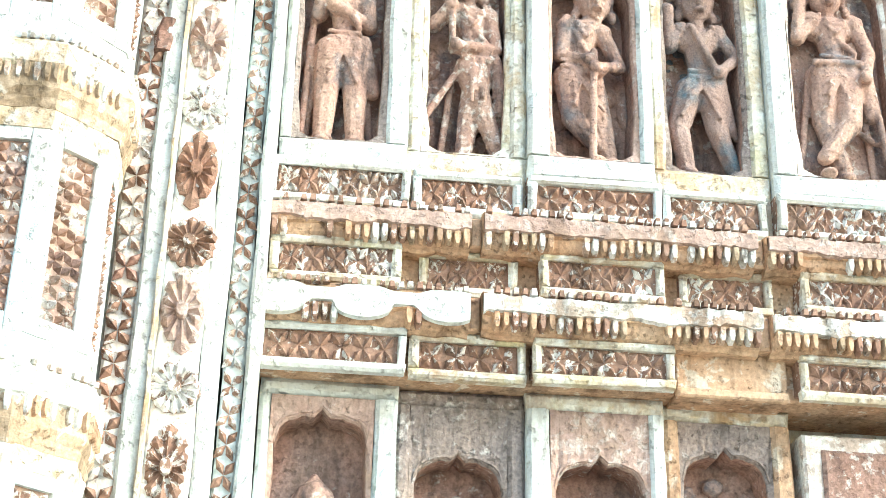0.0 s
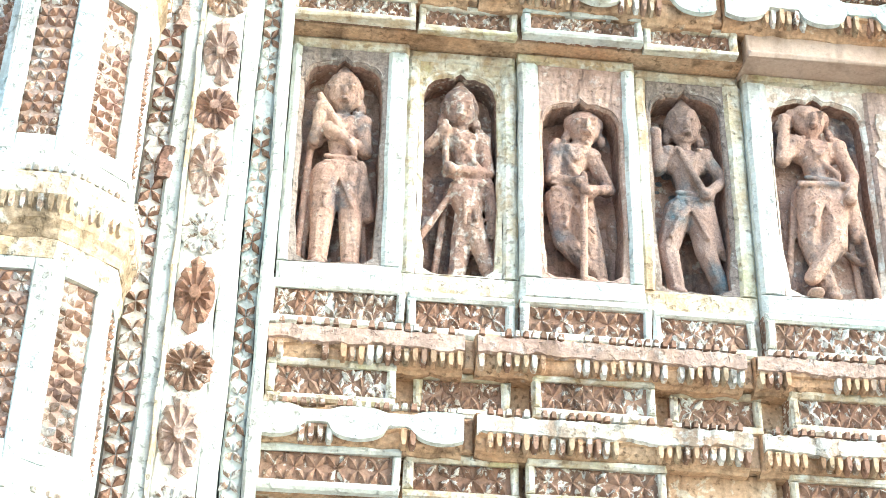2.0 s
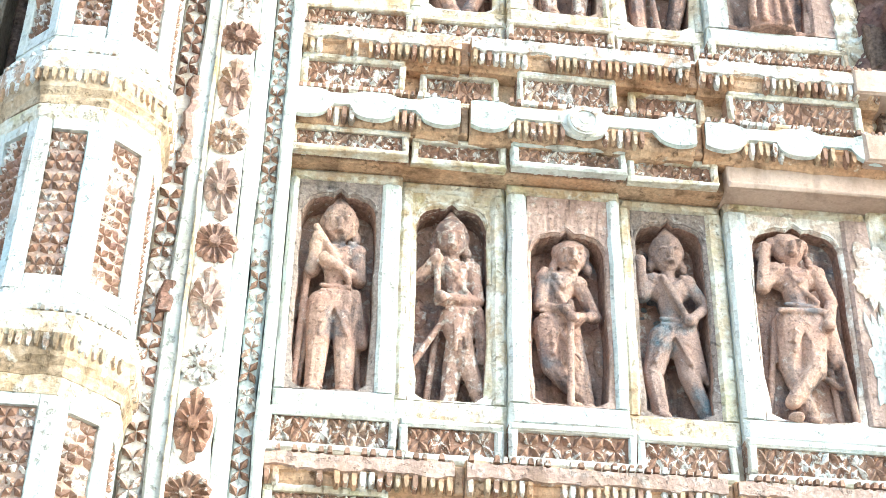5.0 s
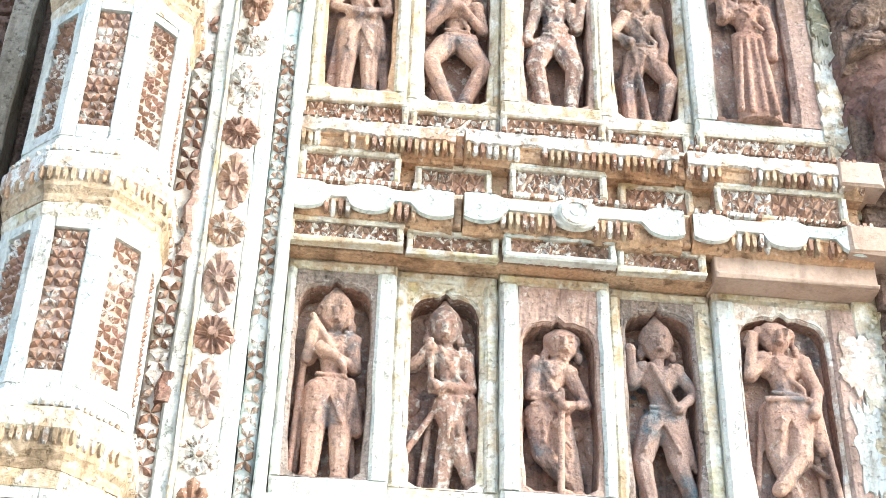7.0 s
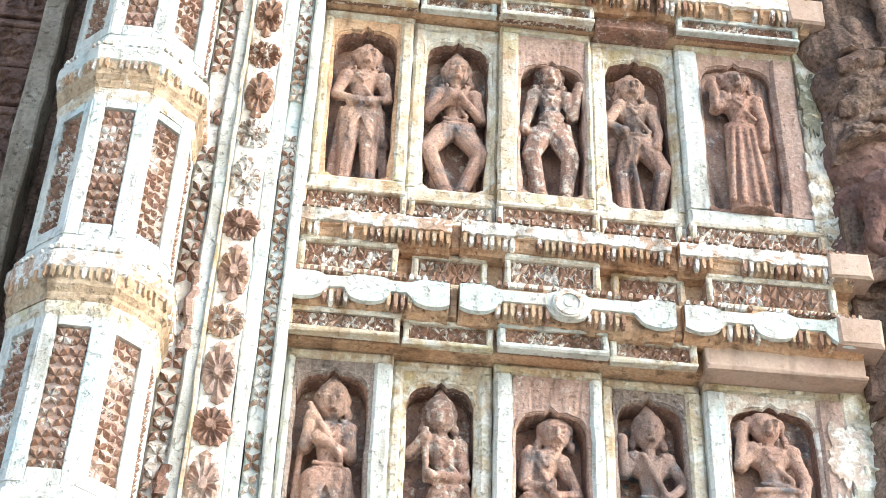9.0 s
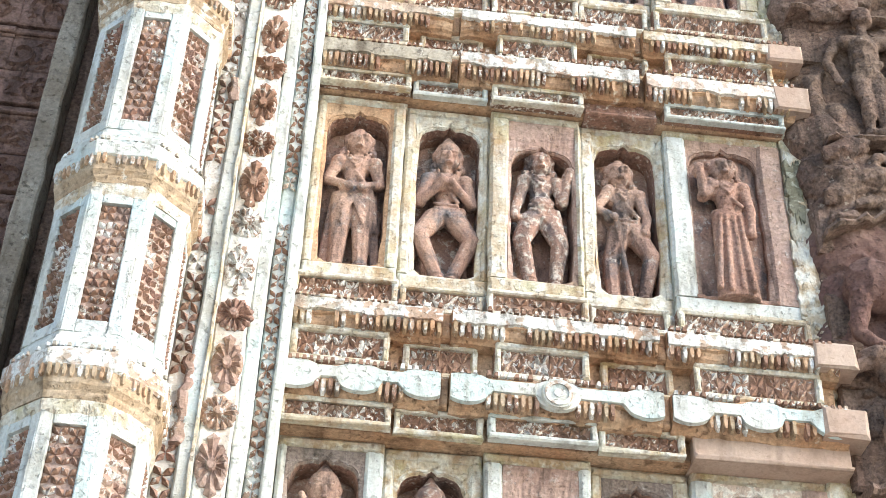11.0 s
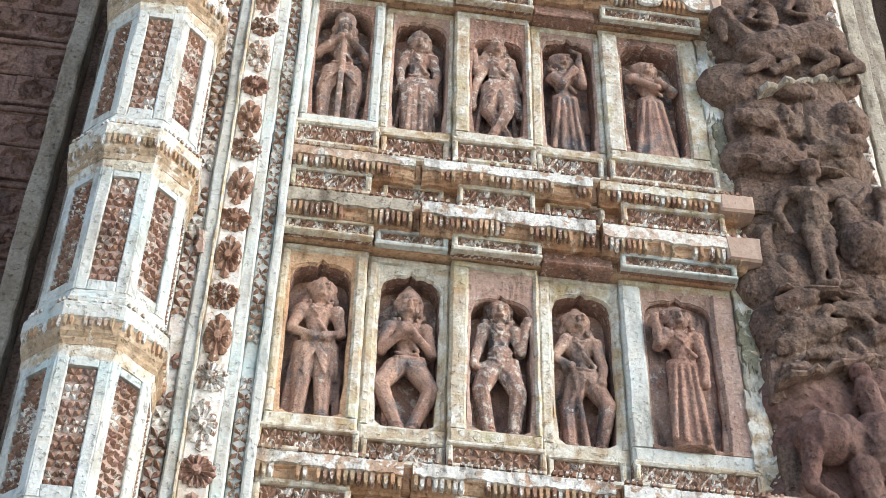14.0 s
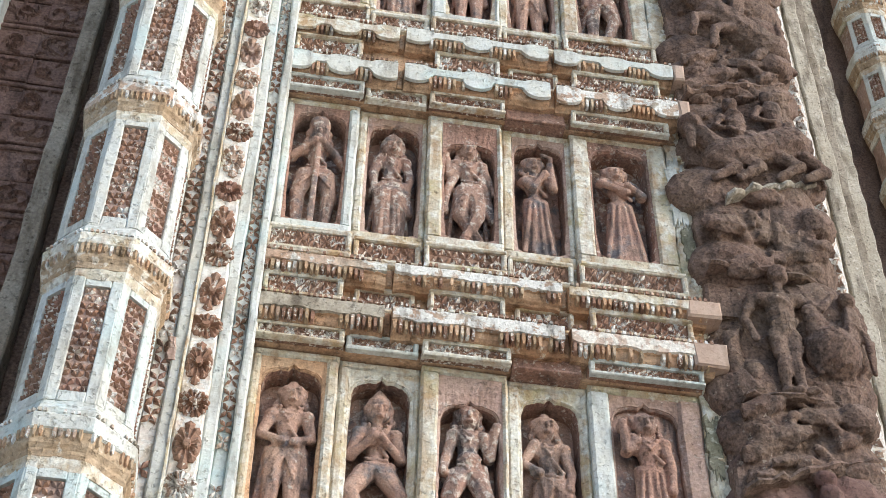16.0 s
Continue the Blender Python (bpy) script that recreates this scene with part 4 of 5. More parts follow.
QUATRE = [quatrefoil_mesh(0.027, 0.039, 0.011, 60 + s, PALE if s == 3 else PETAL) for s in range(4)]
QUATRE_W = [quatrefoil_mesh(0.036, 0.043, 0.013, 80 + s, (PETAL, PALE, PETAL, TERRA)[s]) for s in range(4)]
for k in range(int((Z1 - 1.7) / 0.0395)):
    z = 1.7 + 0.0395 * k
    if random.random() < 0.04:
        continue
    t = part("quatrefoil", QUATRE[random.randrange(4)], None, flower_band, at=(-0.0125, -0.129, z))
    t.rotation_euler = (0, random.uniform(-0.12, 0.12), 0)
    t.scale = (1, random.uniform(0.7, 1.1), random.uniform(0.9, 1.08))
for k in range(int((Z1 - 1.7) / 0.0435)):
    if random.random() < 0.06:
        continue
    t = part("quatrefoil", QUATRE_W[random.randrange(4)], None, lattice_band, at=(-0.157, -0.185, 1.7 + 0.0435 * k))
    t.rotation_euler = (0, random.uniform(-0.12, 0.12), 0)
    t.scale = (1, random.uniform(0.6, 1.1), random.uniform(0.9, 1.08))
# a few plain mended stretches where the carving of the outer band is lost
for z0, z1, mat in ((2.585, 2.635, TERRA), (2.845, 3.02, PINK), (3.62, 3.68, PINK)):
    bm = bmesh.new()
    strip_slab(bm, -0.150, -0.130, -0.1965, -0.18, z0, z1, 0.015, 0.005)
    part("mended_strip", bm, mat, lattice_band, "bare pink clay where the limewash is lost")
ROUND = [rosette_mesh(0.0350, 15, 5 + s, (PETAL, TERRA, PALE)[s]) for s in range(3)]
POINT = [rosette_mesh(0.0310, 12, 15 + s, (PETAL, PALE, PINK)[s], True) for s in range(3)]
for k in range(46):
    z = 1.7055 + 0.10175 * k + random.uniform(-0.004, 0.004)
    blossom = k % 2 == 0
    t = part("rosette", random.choice(ROUND) if blossom else random.choice(POINT), None, rosette_band, at=(-0.081 + random.uniform(-0.002, 0.002), -0.169, z))
    t.rotation_euler = (0, random.uniform(-0.3, 0.3) if blossom else random.uniform(-0.08, 0.08), 0)
    t.scale = (random.uniform(0.95, 1.05), 1.0, random.uniform(0.98, 1.06)) if blossom else (1.02, 1.0, random.uniform(1.25, 1.36))

# ---- eight-sided columns ----
COL_TILE = [quatrefoil_mesh(0.0235, 0.030, 0.010, 100 + s, (PETAL, TERRA, PETAL, PALE)[s], 0.50) for s in range(4)]


def soft_loft(bm, rings):
    """Rings of (apothem, z), joined into an eight-sided form with worn corners."""
    rows = []
    n = 32
    for ap, z in rings:
        row = []
        for k in range(n):
            t = math.tau * k / n
            flat = ap / math.cos((t + math.pi / 8) % (math.pi / 4) - math.pi / 8)
            r = 0.86 * flat + 0.14 * ap * 1.035 + random.uniform(-0.0012, 0.0012)
            row.append(bm.verts.new((r * math.sin(t), -r * math.cos(t), z + random.uniform(-0.0015, 0.0015))))
        rows.append(row)
    for p, q in zip(rows, rows[1:]):
        for k in range(n):
            bm.faces.new((p[k], p[(k + 1) % n], q[(k + 1) % n], q[k]))
    bm.faces.new(rows[0])
    bm.faces.new(rows[-1])


def octagon_loft(bm, rings):
    """Rings of (apothem, z), joined into an eight-sided form."""
    rows = []
    for ap, z in rings:
        r = ap / math.cos(math.pi / 8)
        rows.append([bm.verts.new((r * math.sin(math.pi / 8 + k * math.pi / 4) * random.uniform(0.99, 1.01), -r * math.cos(math.pi / 8 + k * math.pi / 4), z + random.uniform(-0.001, 0.001)))
                     for k in range(8)])
    for p, q in zip(rows, rows[1:]):
        for k in range(8):
            bm.faces.new((p[k], p[(k + 1) % 8], q[(k + 1) % 8], q[k]))
    bm.faces.new(rows[0])
    bm.faces.new(rows[-1])


def column(at, lips, ap, label, facets=(-1, 0, 1, 2), tiles=(2, 7)):
    ob = thing("octagonal_column", at, label, "column")
    side = 2 * ap * math.tan(math.pi / 8)
    bm = bmesh.new()
    octagon_loft(bm, [(ap * 1.15, -at[2]), (ap * 1.15, 0.30), (ap * 0.98, 0.34), (ap * 0.98, lips[0] - 0.07)])
    part("base", bm, LIME, ob)
    for i, zl in enumerate(lips):
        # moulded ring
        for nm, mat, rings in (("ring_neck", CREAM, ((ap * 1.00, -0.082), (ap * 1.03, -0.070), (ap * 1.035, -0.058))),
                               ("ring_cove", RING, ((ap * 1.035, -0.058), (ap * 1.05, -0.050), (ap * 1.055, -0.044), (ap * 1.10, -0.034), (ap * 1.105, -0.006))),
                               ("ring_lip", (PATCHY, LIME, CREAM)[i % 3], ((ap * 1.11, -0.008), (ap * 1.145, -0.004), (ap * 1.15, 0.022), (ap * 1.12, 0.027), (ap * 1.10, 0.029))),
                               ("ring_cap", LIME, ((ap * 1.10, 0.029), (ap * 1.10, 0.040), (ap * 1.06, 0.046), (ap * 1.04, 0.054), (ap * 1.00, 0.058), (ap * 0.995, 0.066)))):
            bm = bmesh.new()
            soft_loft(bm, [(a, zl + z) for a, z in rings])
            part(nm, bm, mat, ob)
        for f in facets:
            ang = f * math.pi / 4
            for j in range(9):
                if random.random() < 0.12:
                    continue
                u = (j + 0.5 + random.uniform(-0.1, 0.1)) / 9 - 0.5
                px, py = u * side * 1.10, -ap * 1.10
                d = part("drop", random.choice((DROP_R, DROP_R, DROP, DROP_L)), None, ob, at=(px * math.cos(ang) - py * math.sin(ang), px * math.sin(ang) + py * math.cos(ang), zl - 0.004))
                d.rotation_euler = (0, 0, ang)
                d.scale = (random.uniform(0.58, 0.72) * side / 0.095, 0.8, random.uniform(0.8, 1.05))
                if random.random() < 0.8:
                    t = part("tooth", random.choice((TOOTH_R, TOOTH_L, TOOTH_L)), None, ob, at=(d.location.x * 1.005, d.location.y * 1.005, zl + 0.028))
                    t.rotation_euler = (0, 0, ang)
                    t.scale = (0.5 * side / 0.095, 0.6, 0.7)
        if i + 1 == len(lips):
            continue
        za, zb = zl + 0.066, lips[i + 1] - 0.075
        bm = bmesh.new()
        octagon_loft(bm, [(ap * 0.93, za - 0.01), (ap * 0.93, zb + 0.01)])
        shaft = part("shaft", bm, PINK, ob)
        pa, pb = za + 0.022, zb - 0.022
        for f in facets:
            ang = f * math.pi / 4
            for nm, x0, x1, c0, c1 in (("mullion", -side / 2, -side * 0.27, za, zb), ("mullion", side * 0.27, side / 2, za, zb), ("rail", -side * 0.27, side * 0.27, za, pa), ("rail", -side * 0.27, side * 0.27, pb, zb)):
                bm = bmesh.new()
                strip_slab(bm, x0, x1, -ap, -ap * 0.92, c0, c1, 0.06, 0.0010, 0.002)
                o = part(nm, bm, LIME, ob)
                o.rotation_euler = (0, 0, ang)
            nx, nz = tiles
            w = side * 0.54 / nx
            for ix in range(nx):
                for iz in range(nz):
                    lx, ly = -side * 0.27 + w * (ix + 0.5), -ap * 0.925
                    t = part("quatrefoil", COL_TILE[random.choice((0, 0, 1, 2, 2, 3))], None, shaft,
                             at=(lx * math.cos(ang) - ly * math.sin(ang), lx * math.sin(ang) + ly * math.cos(ang), pa + (pb - pa) * (iz + 0.5) / nz))
                    t.rotation_euler = (0, 0, ang)
                    t.scale = (w / 0.0228, 1.0, (pb - pa) / nz / 0.0295)
    return ob


LIPS = [1.60, 2.015, 2.41, 2.826, 3.244, 3.682, 4.14, 4.60, 5.06, 5.52]
column((-0.276, -0.315, 0.0), LIPS, 0.110, "whitewashed octagonal column with carved lattice panels and moulded rings")
column((2.100, 0.55, 0.0), [3.7 + 0.32 * k for k in range(11)], 0.090, "smaller whitewashed octagonal column in the next bay", facets=(-1, 0), tiles=(2, 5))

# ---- brown carved wall left of the column ----
band("trim_roll", -0.420, -0.392, -0.215, DULL, "grey lime roll moulding beside the column")
band("trim_recess", -0.452, -0.420, -0.165, DARK, "brown recessed fillet")
band("trim_moulding", -0.492, -0.452, -0.225, DULL, "grey lime upright moulding")
band("trim_far_moulding", -0.760, -0.700, -0.225, LIME, "whitewashed upright moulding")


def scroll_brick(seed, w, h):
    """A carved brick: rounded coils and ridges on a slab."""
    rnd = random.Random(seed)
    bm = bmesh.new()
    slab(bm, -w / 2, w / 2, -0.006, 0.02, -h / 2, h / 2, 0.003)
    for c in range(rnd.choice((1, 2, 2))):
        cx, cz, r0 = rnd.uniform(-w * 0.28, w * 0.28), rnd.uniform(-h * 0.14, h * 0.14), min(w, h) * rnd.uniform(0.26, 0.42)
        prev = None
        turns = rnd.choice((1, -1)) * rnd.uniform(3.5, 7.0)
        start = rnd.uniform(0, 6.28)
        for i in range(13):
            f = i / 12
            a, r = start + turns * f, r0 * (1 - 0.75 * f)
            x, z = cx + r * math.cos(a), cz + r * math.sin(a)
            nx, nz = math.cos(a) * 0.0045, math.sin(a) * 0.0045
            cur = [bm.verts.new(p) for p in ((x - nx, -0.005, z - nz), (x, -0.015, z), (x + nx, -0.005, z + nz))]
            if prev:
                for j in range(2):
                    bm.faces.new((prev[j], prev[j + 1], cur[j + 1], cur[j]))
            prev = cur
    for c in range(9):
        petal(bm, rnd.uniform(-w * 0.4, w * 0.4), rnd.uniform(-h * 0.4, h * 0.4), rnd.uniform(0, 6.28), 0.03, 0.012, 0.009, y=-0.005)
    return mesh_of("carved_brick", bm, WALLBROWN)


def line_brick(w, h):
    bm = bmesh.new()
    slab(bm, -w / 2, w / 2, -0.002, 0.02, -h / 2, h / 2, 0.003)
    slab(bm, -w / 2, w / 2, -0.010, 0.0, -h * 0.30, h * 0.05, 0.003)
    return mesh_of("moulded_brick", bm, WALLBROWN)


CARVED = [scroll_brick(200 + s, 0.1025, 0.088) for s in range(15)]
LINED = line_brick(0.1025, 0.031)
z, k = 2.5, 0
while z < 6.3:
    tall = k % 3 != 2
    h = 0.092 if tall else 0.034
    for c in range(3):
        br = part("brick", CARVED[random.randrange(15)] if tall else LINED, None, wall_left, at=(-0.548 - 0.101 * c + random.uniform(-0.001, 0.001), -0.14 + random.uniform(-0.003, 0.003), z + h / 2))
        if tall and random.random() < 0.5:
            br.rotation_euler = (0, math.pi, 0)
    z += h
    k += 1
bm = bmesh.new()
slab(bm, -0.72, -0.44, -0.125, 0.02, 0.0, 6.6)
tagged(part("wall_left_core", bm, WALLBROWN), "mortar bed of the carved brown wall", "wall", kind="structure")

# ---- margin and ragged corner with stacked sculptures ----
bm = bmesh.new()
rnd = random.Random(77)
strip_slab(bm, 1.036, 1.096, -0.012, 0.3, 0.0, 6.6, 0.03, 0.005)
for i in range(420):
    zz = rnd.uniform(2.3, 5.7)
    xx = 1.096 - abs(rnd.gauss(0, 0.022)) + 0.012 * math.sin(zz * 9)
    bmesh.ops.create_icosphere(bm, subdivisions=1, radius=1.0, matrix=Matrix.Translation((xx, -0.012, zz)) @ Matrix.Rotation(rnd.uniform(0, 3), 4, 'Y')
                               @ Matrix.Diagonal((rnd.uniform(0.005, 0.017), rnd.uniform(0.004, 0.012), rnd.uniform(0.004, 0.011), 1)))
tagged(part("trim_margin", bm, CREAM), "chipped cream plaster margin beside the sculptured corner", "band", kind="structure")
bm = bmesh.new()
for i in range(60):
    zz = 0.0 + 6.6 * i / 60
    slab(bm, 1.080, 1.405 + rnd.uniform(-0.015, 0.02), rnd.uniform(-0.045, -0.015), 0.62, zz, zz + 0.112, 0.006, 0.004)
tagged(part("wall_corner_core", bm, DARK), "rough weathered brick core of the projecting corner", "wall", kind="structure")


def folds(bm, V, a, b, n, r, width):
    """Ridges of cloth or bands across a limb from a to b."""
    for q in range(n):
        f = (q + 0.5) / n
        x, z, d = (a[w] + (b[w] - a[w]) * f for w in range(3))
        limb(bm, V(x - width, z - width * 0.2, d - 0.004), V(x + width, z + width * 0.2, d + 0.002), r, r)


def sculpture(kind, seed):
    """Weathered beasts and riders as plain rounded lumps, one mesh."""
    rnd = random.Random(seed)
    bm = bmesh.new()
    V = lambda x, z, d: (x, -(0.020 + 0.58 * d), z)
    if kind == 0:      # reclining beast with a raised head and two riders
        limb(bm, V(-0.10, 0.10, 0.06), V(0.12, 0.15, 0.06), 0.058, 0.066)
        limb(bm, V(-0.10, 0.12, 0.08), V(-0.155, 0.20, 0.09), 0.036, 0.030)
        ball(bm, V(-0.165, 0.215, 0.10), (0.034, 0.040, 0.030))
        limb(bm, V(-0.175, 0.205, 0.12), V(-0.185, 0.13, 0.11), 0.018, 0.011)
        for x in (-0.13, -0.06, 0.05, 0.13):
            limb(bm, V(x, 0.09, 0.10), V(x + 0.045, 0.045, 0.115), 0.024, 0.018)
            limb(bm, V(x + 0.045, 0.045, 0.115), V(x - 0.025, 0.008, 0.11), 0.018, 0.012)
        for x, z in ((-0.035, 0.20), (0.085, 0.235)):
            limb(bm, V(x, z - 0.02, 0.085), V(x + 0.008, z + 0.05, 0.095), 0.026, 0.028)
            ball(bm, V(x + 0.010, z + 0.098, 0.10), (0.022, 0.024, 0.026))
            limb(bm, V(x - 0.03, z + 0.05, 0.10), V(x - 0.062, z + 0.0, 0.12), 0.012, 0.010)
            limb(bm, V(x - 0.062, z, 0.12), V(x - 0.01, z - 0.02, 0.13), 0.010, 0.008)
            limb(bm, V(x + 0.03, z - 0.03, 0.11), V(x + 0.01, z - 0.12, 0.12), 0.019, 0.012)
            folds(bm, V, (x, z - 0.01, 0.115), (x + 0.005, z + 0.04, 0.12), 3, 0.004, 0.022)
        limb(bm, V(0.16, 0.17, 0.05), V(0.175, 0.02, 0.06), 0.013, 0.008)
    elif kind == 1:    # standing figure beside a round seated beast, another behind
        for sgn, x in ((-1, -0.062), (1, -0.022)):
            limb(bm, V(x, 0.17, 0.09), V(x - 0.006 * sgn, 0.085, 0.105), 0.023, 0.017)
            limb(bm, V(x - 0.006 * sgn, 0.085, 0.105), V(x + 0.002, 0.008, 0.09), 0.017, 0.011)
            limb(bm, V(x, 0.006, 0.09), V(x + 0.03, 0.004, 0.115), 0.011, 0.009)
            folds(bm, V, (x, 0.155, 0.115), (x, 0.10, 0.125), 4, 0.0035, 0.015)
        limb(bm, V(-0.042, 0.175, 0.085), V(-0.036, 0.265, 0.085), 0.030, 0.036)
        limb(bm, V(-0.088, 0.282, 0.085), V(0.016, 0.285, 0.085), 0.019, 0.019)
        limb(bm, V(-0.034, 0.29, 0.09), V(-0.030, 0.33, 0.10), 0.014, 0.013)
        ball(bm, V(-0.028, 0.355, 0.105), (0.026, 0.028, 0.031))
        limb(bm, V(-0.10, 0.282, 0.08), V(-0.128, 0.215, 0.085), 0.015, 0.012)
        limb(bm, V(-0.128, 0.215, 0.085), V(-0.112, 0.15, 0.10), 0.012, 0.010)
        limb(bm, V(0.02, 0.285, 0.085), V(0.062, 0.255, 0.11), 0.015, 0.012)
        limb(bm, V(0.062, 0.255, 0.11), V(0.095, 0.300, 0.115), 0.012, 0.009)
        folds(bm, V, (-0.04, 0.185, 0.115), (-0.038, 0.205, 0.12), 3, 0.0045, 0.030)
        ball(bm, V(0.075, 0.135, 0.065), (0.072, 0.066, 0.074), 3)
        limb(bm, V(0.045, 0.18, 0.10), V(0.03, 0.245, 0.11), 0.026, 0.018)
        folds(bm, V, (0.052, 0.17, 0.125), (0.035, 0.24, 0.135), 6, 0.004, 0.020)
        limb(bm, V(0.13, 0.18, 0.08), V(0.145, 0.265, 0.085), 0.026, 0.022)
        ball(bm, V(0.142, 0.305, 0.09), (0.023, 0.026, 0.027))
        limb(bm, V(0.145, 0.25, 0.10), V(0.172, 0.17, 0.11), 0.014, 0.011)
        limb(bm, V(0.172, 0.17, 0.11), V(0.168, 0.09, 0.10), 0.013, 0.011)
        limb(bm, V(-0.17, 0.02, 0.04), V(-0.165, 0.16, 0.05), 0.022, 0.026)
        limb(bm, V(-0.165, 0.16, 0.05), V(-0.14, 0.19, 0.06), 0.020, 0.010)
        ball(bm, V(-0.125, 0.06, 0.045), (0.030, 0.034, 0.050))
    elif kind == 2:    # rearing beast, leaning outward, with a rider
        limb(bm, V(0.10, 0.06, 0.05), V(-0.05, 0.20, 0.085), 0.062, 0.056)
        limb(bm, V(-0.05, 0.20, 0.085), V(-0.10, 0.285, 0.10), 0.042, 0.030)
        ball(bm, V(-0.115, 0.30, 0.11), (0.042, 0.036, 0.028))
        limb(bm, V(-0.13, 0.295, 0.12), V(-0.165, 0.27, 0.12), 0.020, 0.013)
        for x, z in ((-0.03, 0.18), (0.02, 0.13)):
            limb(bm, V(x, z, 0.12), V(x - 0.09, z - 0.02, 0.13), 0.022, 0.016)
            limb(bm, V(x - 0.09, z - 0.02, 0.13), V(x - 0.11, z - 0.09, 0.12), 0.016, 0.011)
        limb(bm, V(0.10, 0.06, 0.09), V(0.03, 0.005, 0.10), 0.030, 0.016)
        limb(bm, V(0.03, 0.23, 0.08), V(0.045, 0.305, 0.09), 0.026, 0.024)
        ball(bm, V(0.05, 0.345, 0.095), 0.024)
        limb(bm, V(0.02, 0.30, 0.10), V(-0.04, 0.265, 0.125), 0.012, 0.009)
        limb(bm, V(0.15, 0.05, 0.05), V(0.165, 0.22, 0.06), 0.014, 0.010)
    elif kind == 3:    # broad elephant-like mass with trunk and rider
        ball(bm, V(0.05, 0.14, 0.055), (0.115, 0.075, 0.105), 3)
        ball(bm, V(-0.10, 0.17, 0.085), (0.062, 0.056, 0.066), 3)
        ball(bm, V(-0.055, 0.165, 0.135), (0.036, 0.012, 0.050))
        limb(bm, V(-0.135, 0.15, 0.115), V(-0.165, 0.05, 0.115), 0.026, 0.016)
        limb(bm, V(-0.165, 0.05, 0.115), V(-0.125, 0.012, 0.125), 0.016, 0.012)
        for x in (-0.04, 0.04, 0.13):
            limb(bm, V(x, 0.09, 0.10), V(x, 0.005, 0.10), 0.034, 0.029)
        limb(bm, V(0.03, 0.23, 0.075), V(0.02, 0.30, 0.085), 0.028, 0.026)
        ball(bm, V(0.018, 0.338, 0.09), 0.024)
        folds(bm, V, (0.06, 0.08, 0.13), (0.06, 0.22, 0.12), 3, 0.005, 0.09)
    else:              # broken course: flaked stones and stumps of lost limbs
        for q in range(16):
            x, z, w = rnd.uniform(-0.16, 0.16), rnd.uniform(0.01, 0.25), rnd.uniform(0.03, 0.065)
            m = Matrix.Translation(V(x, z, rnd.uniform(0.03, 0.09))) @ Matrix.Rotation(rnd.uniform(-0.5, 0.2), 4, 'Y') @ Matrix.Rotation(rnd.uniform(-0.4, 0.4), 4, 'X')
            bmesh.ops.create_icosphere(bm, subdivisions=1, radius=0.6, matrix=m @ Matrix.Diagonal((w * 2.2, rnd.uniform(0.03, 0.05), w, 1)))
        for q in range(7):
            x, z = rnd.uniform(-0.14, 0.12), rnd.uniform(0.03, 0.2)
            limb(bm, V(x, z, 0.05), V(x + rnd.uniform(-0.04, 0.05), z + rnd.uniform(0.02, 0.07), 0.08), 0.020, 0.013)
        ball(bm, V(0.14, 0.17, 0.06), (0.055, 0.05, 0.05), 3)
    # broad, flat worn mass that it is carved from
    for x, zz in ((-0.09, 0.05), (0.08, 0.07), (-0.08, 0.17), (0.09, 0.19), (-0.08, 0.29), (0.08, 0.30)):
        ball(bm, (x + rnd.uniform(-0.02, 0.02), -0.005, zz), (rnd.uniform(0.11, 0.13), rnd.uniform(0.050, 0.064), rnd.uniform(0.085, 0.11)), 3)
    for q in range(8):
        x, zz, w = rnd.uniform(-0.16, 0.16), rnd.uniform(0.0, 0.31), rnd.uniform(0.012, 0.035)
        m = Matrix.Translation(V(x, zz, rnd.uniform(0.03, 0.06))) @ Matrix.Rotation(rnd.uniform(-0.6, 0.3), 4, 'Y')
        bmesh.ops.create_icosphere(bm, subdivisions=1, radius=0.6, matrix=m @ Matrix.Diagonal((w * 1.9, 0.03, w, 1)))
    for q in range(5):
        x, zz, a = rnd.uniform(-0.13, 0.14), rnd.uniform(0.0, 0.31), rnd.uniform(0, 6.28)
        l, d = rnd.uniform(0.02, 0.06), rnd.uniform(0.05, 0.09)
        limb(bm, V(x, zz, d), V(x + l * math.cos(a), zz + l * math.sin(a), d), rnd.uniform(0.005, 0.009), rnd.uniform(0.004, 0.007))
    for v in bm.verts:
        v.co.y += 0.30 * max(0.0, v.co.x - 0.11)
    return mesh_of("corner_sculpture", bm, DARK)


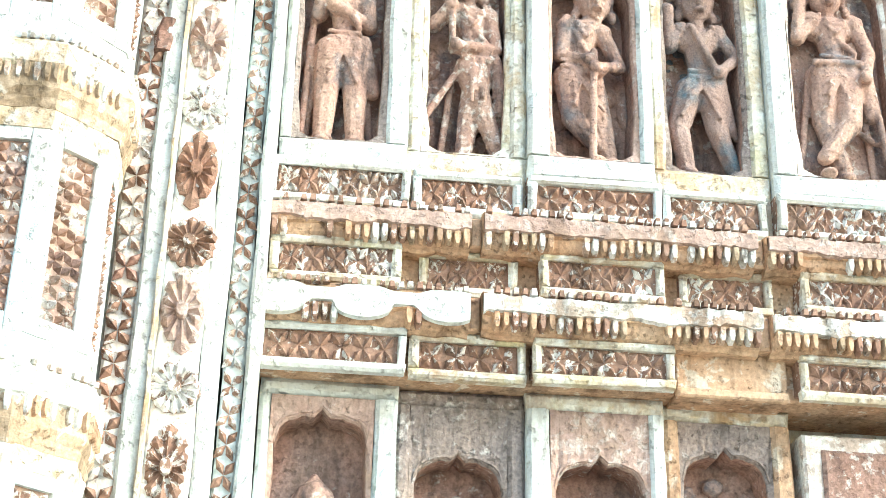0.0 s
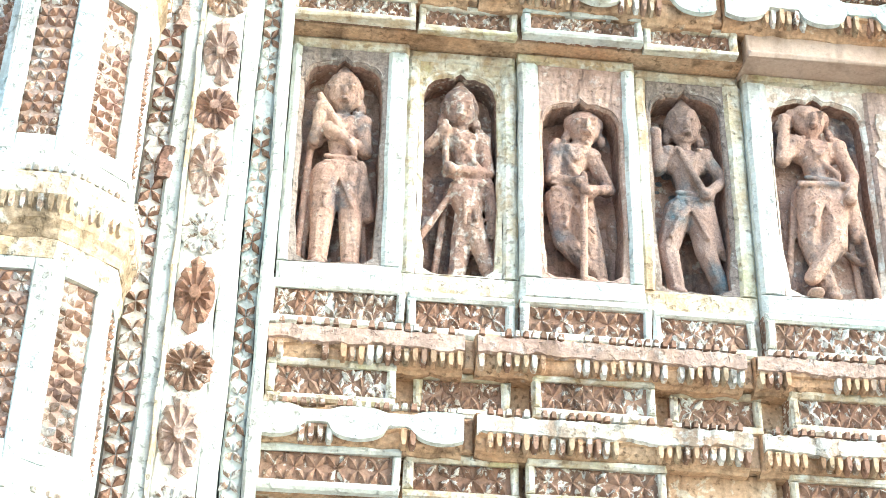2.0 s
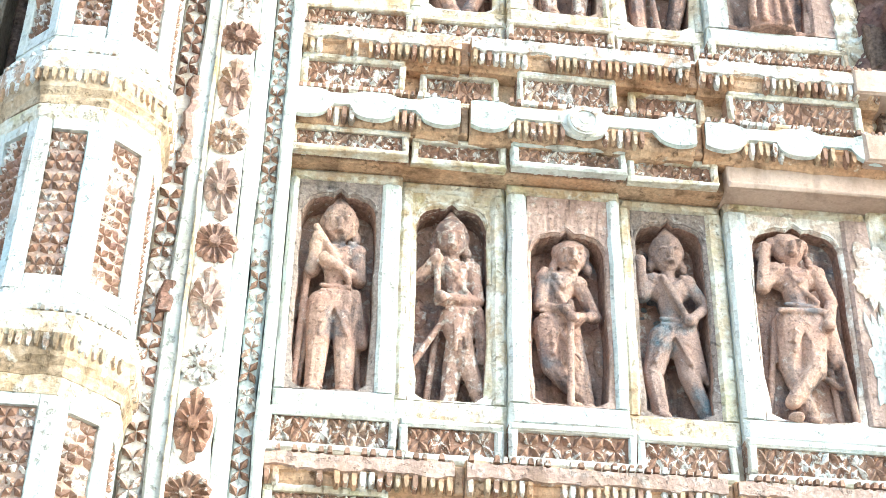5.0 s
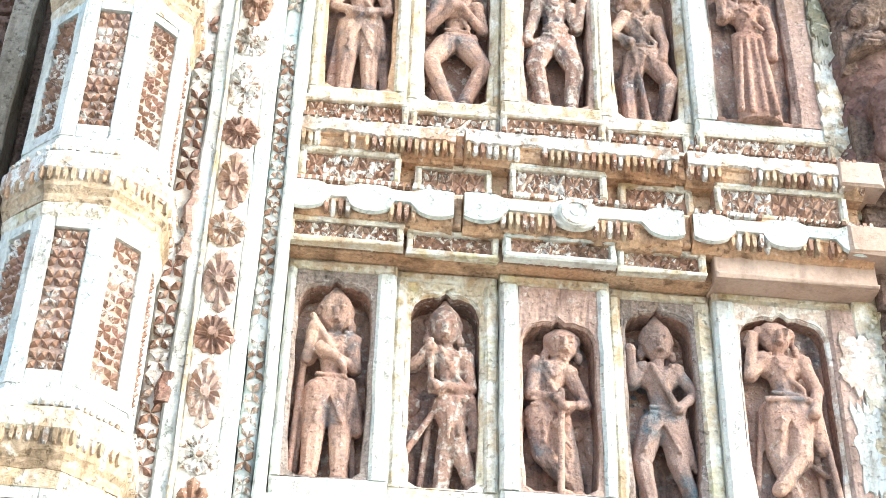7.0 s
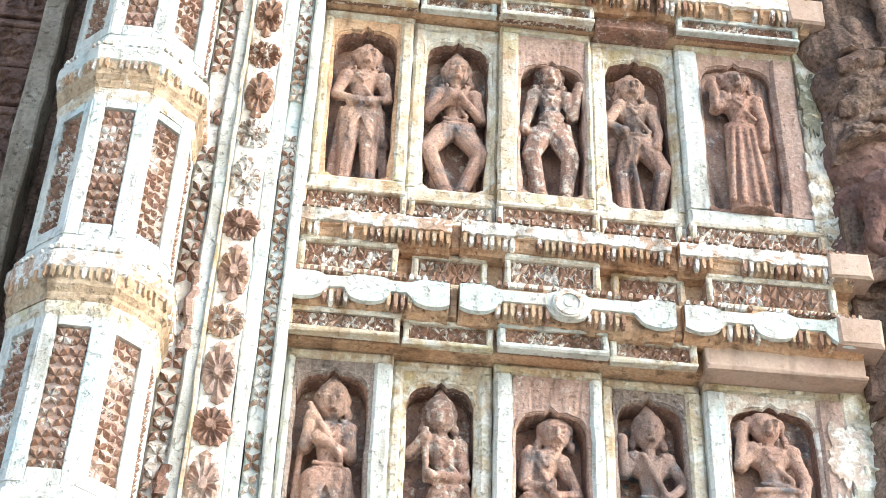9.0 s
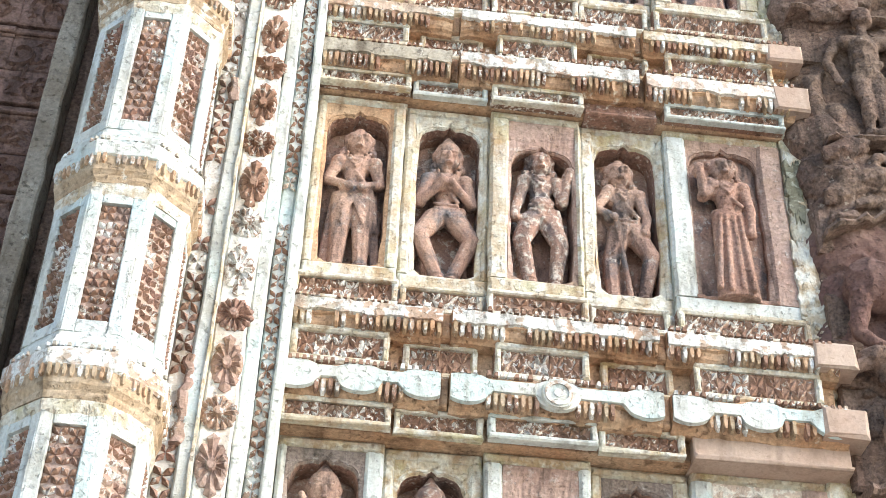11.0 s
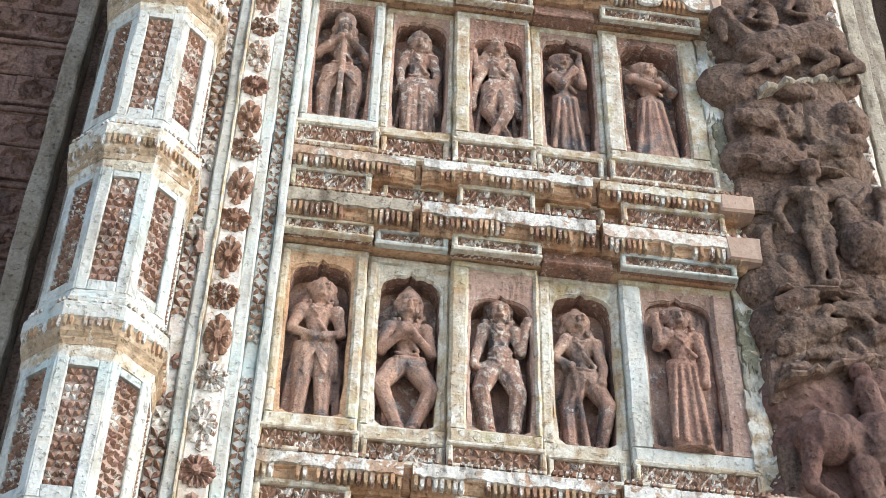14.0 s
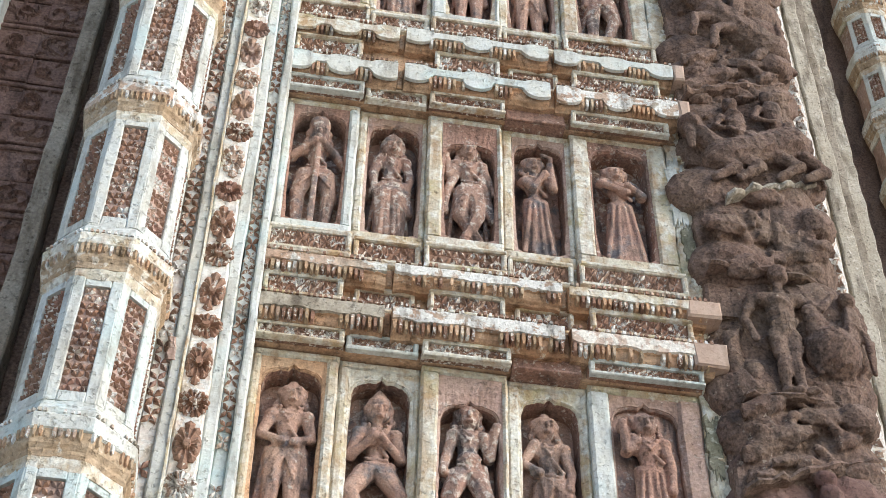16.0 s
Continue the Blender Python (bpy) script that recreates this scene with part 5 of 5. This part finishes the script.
coarse = bpy.data.textures.new("stone_ridges", 'MUSGRAVE')
coarse.musgrave_type, coarse.noise_scale, coarse.octaves, coarse.noise_intensity = 'RIDGED_MULTIFRACTAL', 0.040, 5.0, 0.6
SCULPT = [sculpture(k, 300 + k) for k in range(5)] + [sculpture(4, 311)]
WORDS = ["weathered brown clay beast lying under two riders", "weathered brown clay figure standing beside a round seated form", "weathered brown clay beast rearing with a rider",
         "weathered brown clay elephant-like beast with a rider", "broken course of flaked brown clay stones", "broken course of flaked brown clay stones with stumps"]
for k, z, lean, tall in ((3, 1.72, -3, 1.0), (0, 2.05, -4, 1.0), (4, 2.38, -6, 1.0), (1, 2.62, -2, 0.95), (2, 2.98, -6, 0.9), (3, 3.26, -5, 1.0), (4, 3.60, -12, 0.95), (1, 3.835, -1, 1.02), (5, 4.22, -8, 1.1),
                         (0, 4.545, -10, 1.0), (4, 4.88, -14, 0.9), (2, 5.06, -6, 1.0), (0, 5.42, -8, 1.0), (3, 5.78, -4, 1.0)):
    ob = new("corner_sculpture", SCULPT[k])
    ob.location = (1.288, -0.004, z)
    ob.rotation_euler = (0, radians(lean), radians(random.uniform(-3, 3)))
    ob.scale = (1.0, 0.92, tall)
    tagged(ob, WORDS[k], "sculpture", "stacked corner sculptures")
    clay(ob, 0.0036, 0.0060)
    ob.modifiers["weather"].texture = coarse
    if 3.1 < z < 3.5:
        ob.material_slots[0].link = 'OBJECT'
        ob.material_slots[0].material = MAROON
# slanting ledges that divide the stack
for x0, z0, x1, z1, thick, mat in ((1.085, 2.93, 1.42, 3.03, 0.020, DARK), (1.085, 3.535, 1.425, 3.69, 0.016, DARK), (1.12, 3.80, 1.40, 3.835, 0.014, DARK), (1.16, 4.455, 1.43, 4.585, 0.018, GREY),
                                   (1.08, 4.20, 1.38, 4.225, 0.014, DARK), (1.09, 4.86, 1.42, 4.99, 0.018, DARK), (1.10, 5.36, 1.42, 5.45, 0.018, DARK)):
    bm = bmesh.new()
    n = 16
    prev = None
    for q in range(n + 1):
        f = q / n
        x, z = x0 + (x1 - x0) * f, z0 + (z1 - z0) * f + random.uniform(-0.004, 0.004)
        y = -0.092 + random.uniform(-0.010, 0.010) + 0.05 * f * f
        t = thick * random.uniform(0.7, 1.2)
        cur = [bm.verts.new(p) for p in ((x, 0.0, z), (x, y + 0.008, z), (x, y, z + t * 0.4), (x, y + 0.004, z + t), (x, 0.0, z + t * 1.4))]
        if prev:
            for w in range(5):
                bm.faces.new((prev[w], prev[(w + 1) % 5], cur[(w + 1) % 5], cur[w]))
        else:
            bm.faces.new(cur)
        prev = cur
    bm.faces.new(prev)
    tagged(part("slanting_ledge", bm, mat), "thin slanting brown stone ledge dividing the sculptured corner" if mat is DARK else "pale weathered slanting ledge dividing the sculptured corner",
           "ledge", "ledges of the sculptured corner")

# ---- next bay beyond the corner ----
QUATRE_N = [quatrefoil_mesh(0.042, 0.042, 0.016, 90 + s, PALE) for s in range(3)]
for i in range(9):
    bm = bmesh.new()
    slab(bm, -0.07, 0.06, -0.06, 0.12, 0.0, random.uniform(0.022, 0.04), 0.008, 0.006)
    blk = tagged(part("stone_ledge", bm, PINK, None, at=(1.425 + random.uniform(-0.02, 0.02), 0.15, 3.55 + 0.33 * i + random.uniform(-0.05, 0.05))),
                 "broken pink stone ledge at the ragged corner", "ledge", "broken ledges at the corner")
    blk.rotation_euler = (0, radians(random.uniform(-8, 4)), 0)
for name, x0, x1, y0, mat, lab in (("trim_bay_edge", 1.390, 1.455, 0.16, DARK, "brown brick return of the corner"),
                                   ("trim_bay_rail", 1.470, 1.500, 0.24, PATCHY, "patchy limewashed rail of the next bay"),
                                   ("trim_bay_band", 1.510, 1.590, 0.21, ROSE_WASH, "limewashed carved band of the next bay"),
                                   ("trim_bay_rail_outer", 1.600, 1.622, 0.26, GREY, "weathered rail of the next bay"),
                                   ("trim_bay_roll", 1.640, 1.690, 0.28, GREY, "grey lime roll moulding of the next bay"),
                                   ("trim_bay_recess", 1.690, 1.800, 0.42, DULL, "dull recessed fillet of the next bay"),
                                   ("trim_bay_inner", 1.800, 1.850, 0.44, GREY, "grey lime moulding beside the smaller column")):
    bm = bmesh.new()
    strip_slab(bm, x0, x1, y0, 0.7, 0.0, 7.4, 0.05, 0.003)
    strip = tagged(part(name, bm, mat), lab, "band", kind="structure")
    if name == "trim_bay_band":
        for k in range(56):
            t = part("quatrefoil", QUATRE_N[k % 3], None, strip, at=(1.550, y0 - 0.001, 3.6 + 0.06 * k))
            t.scale = (1.6, 1.0, 1.4)
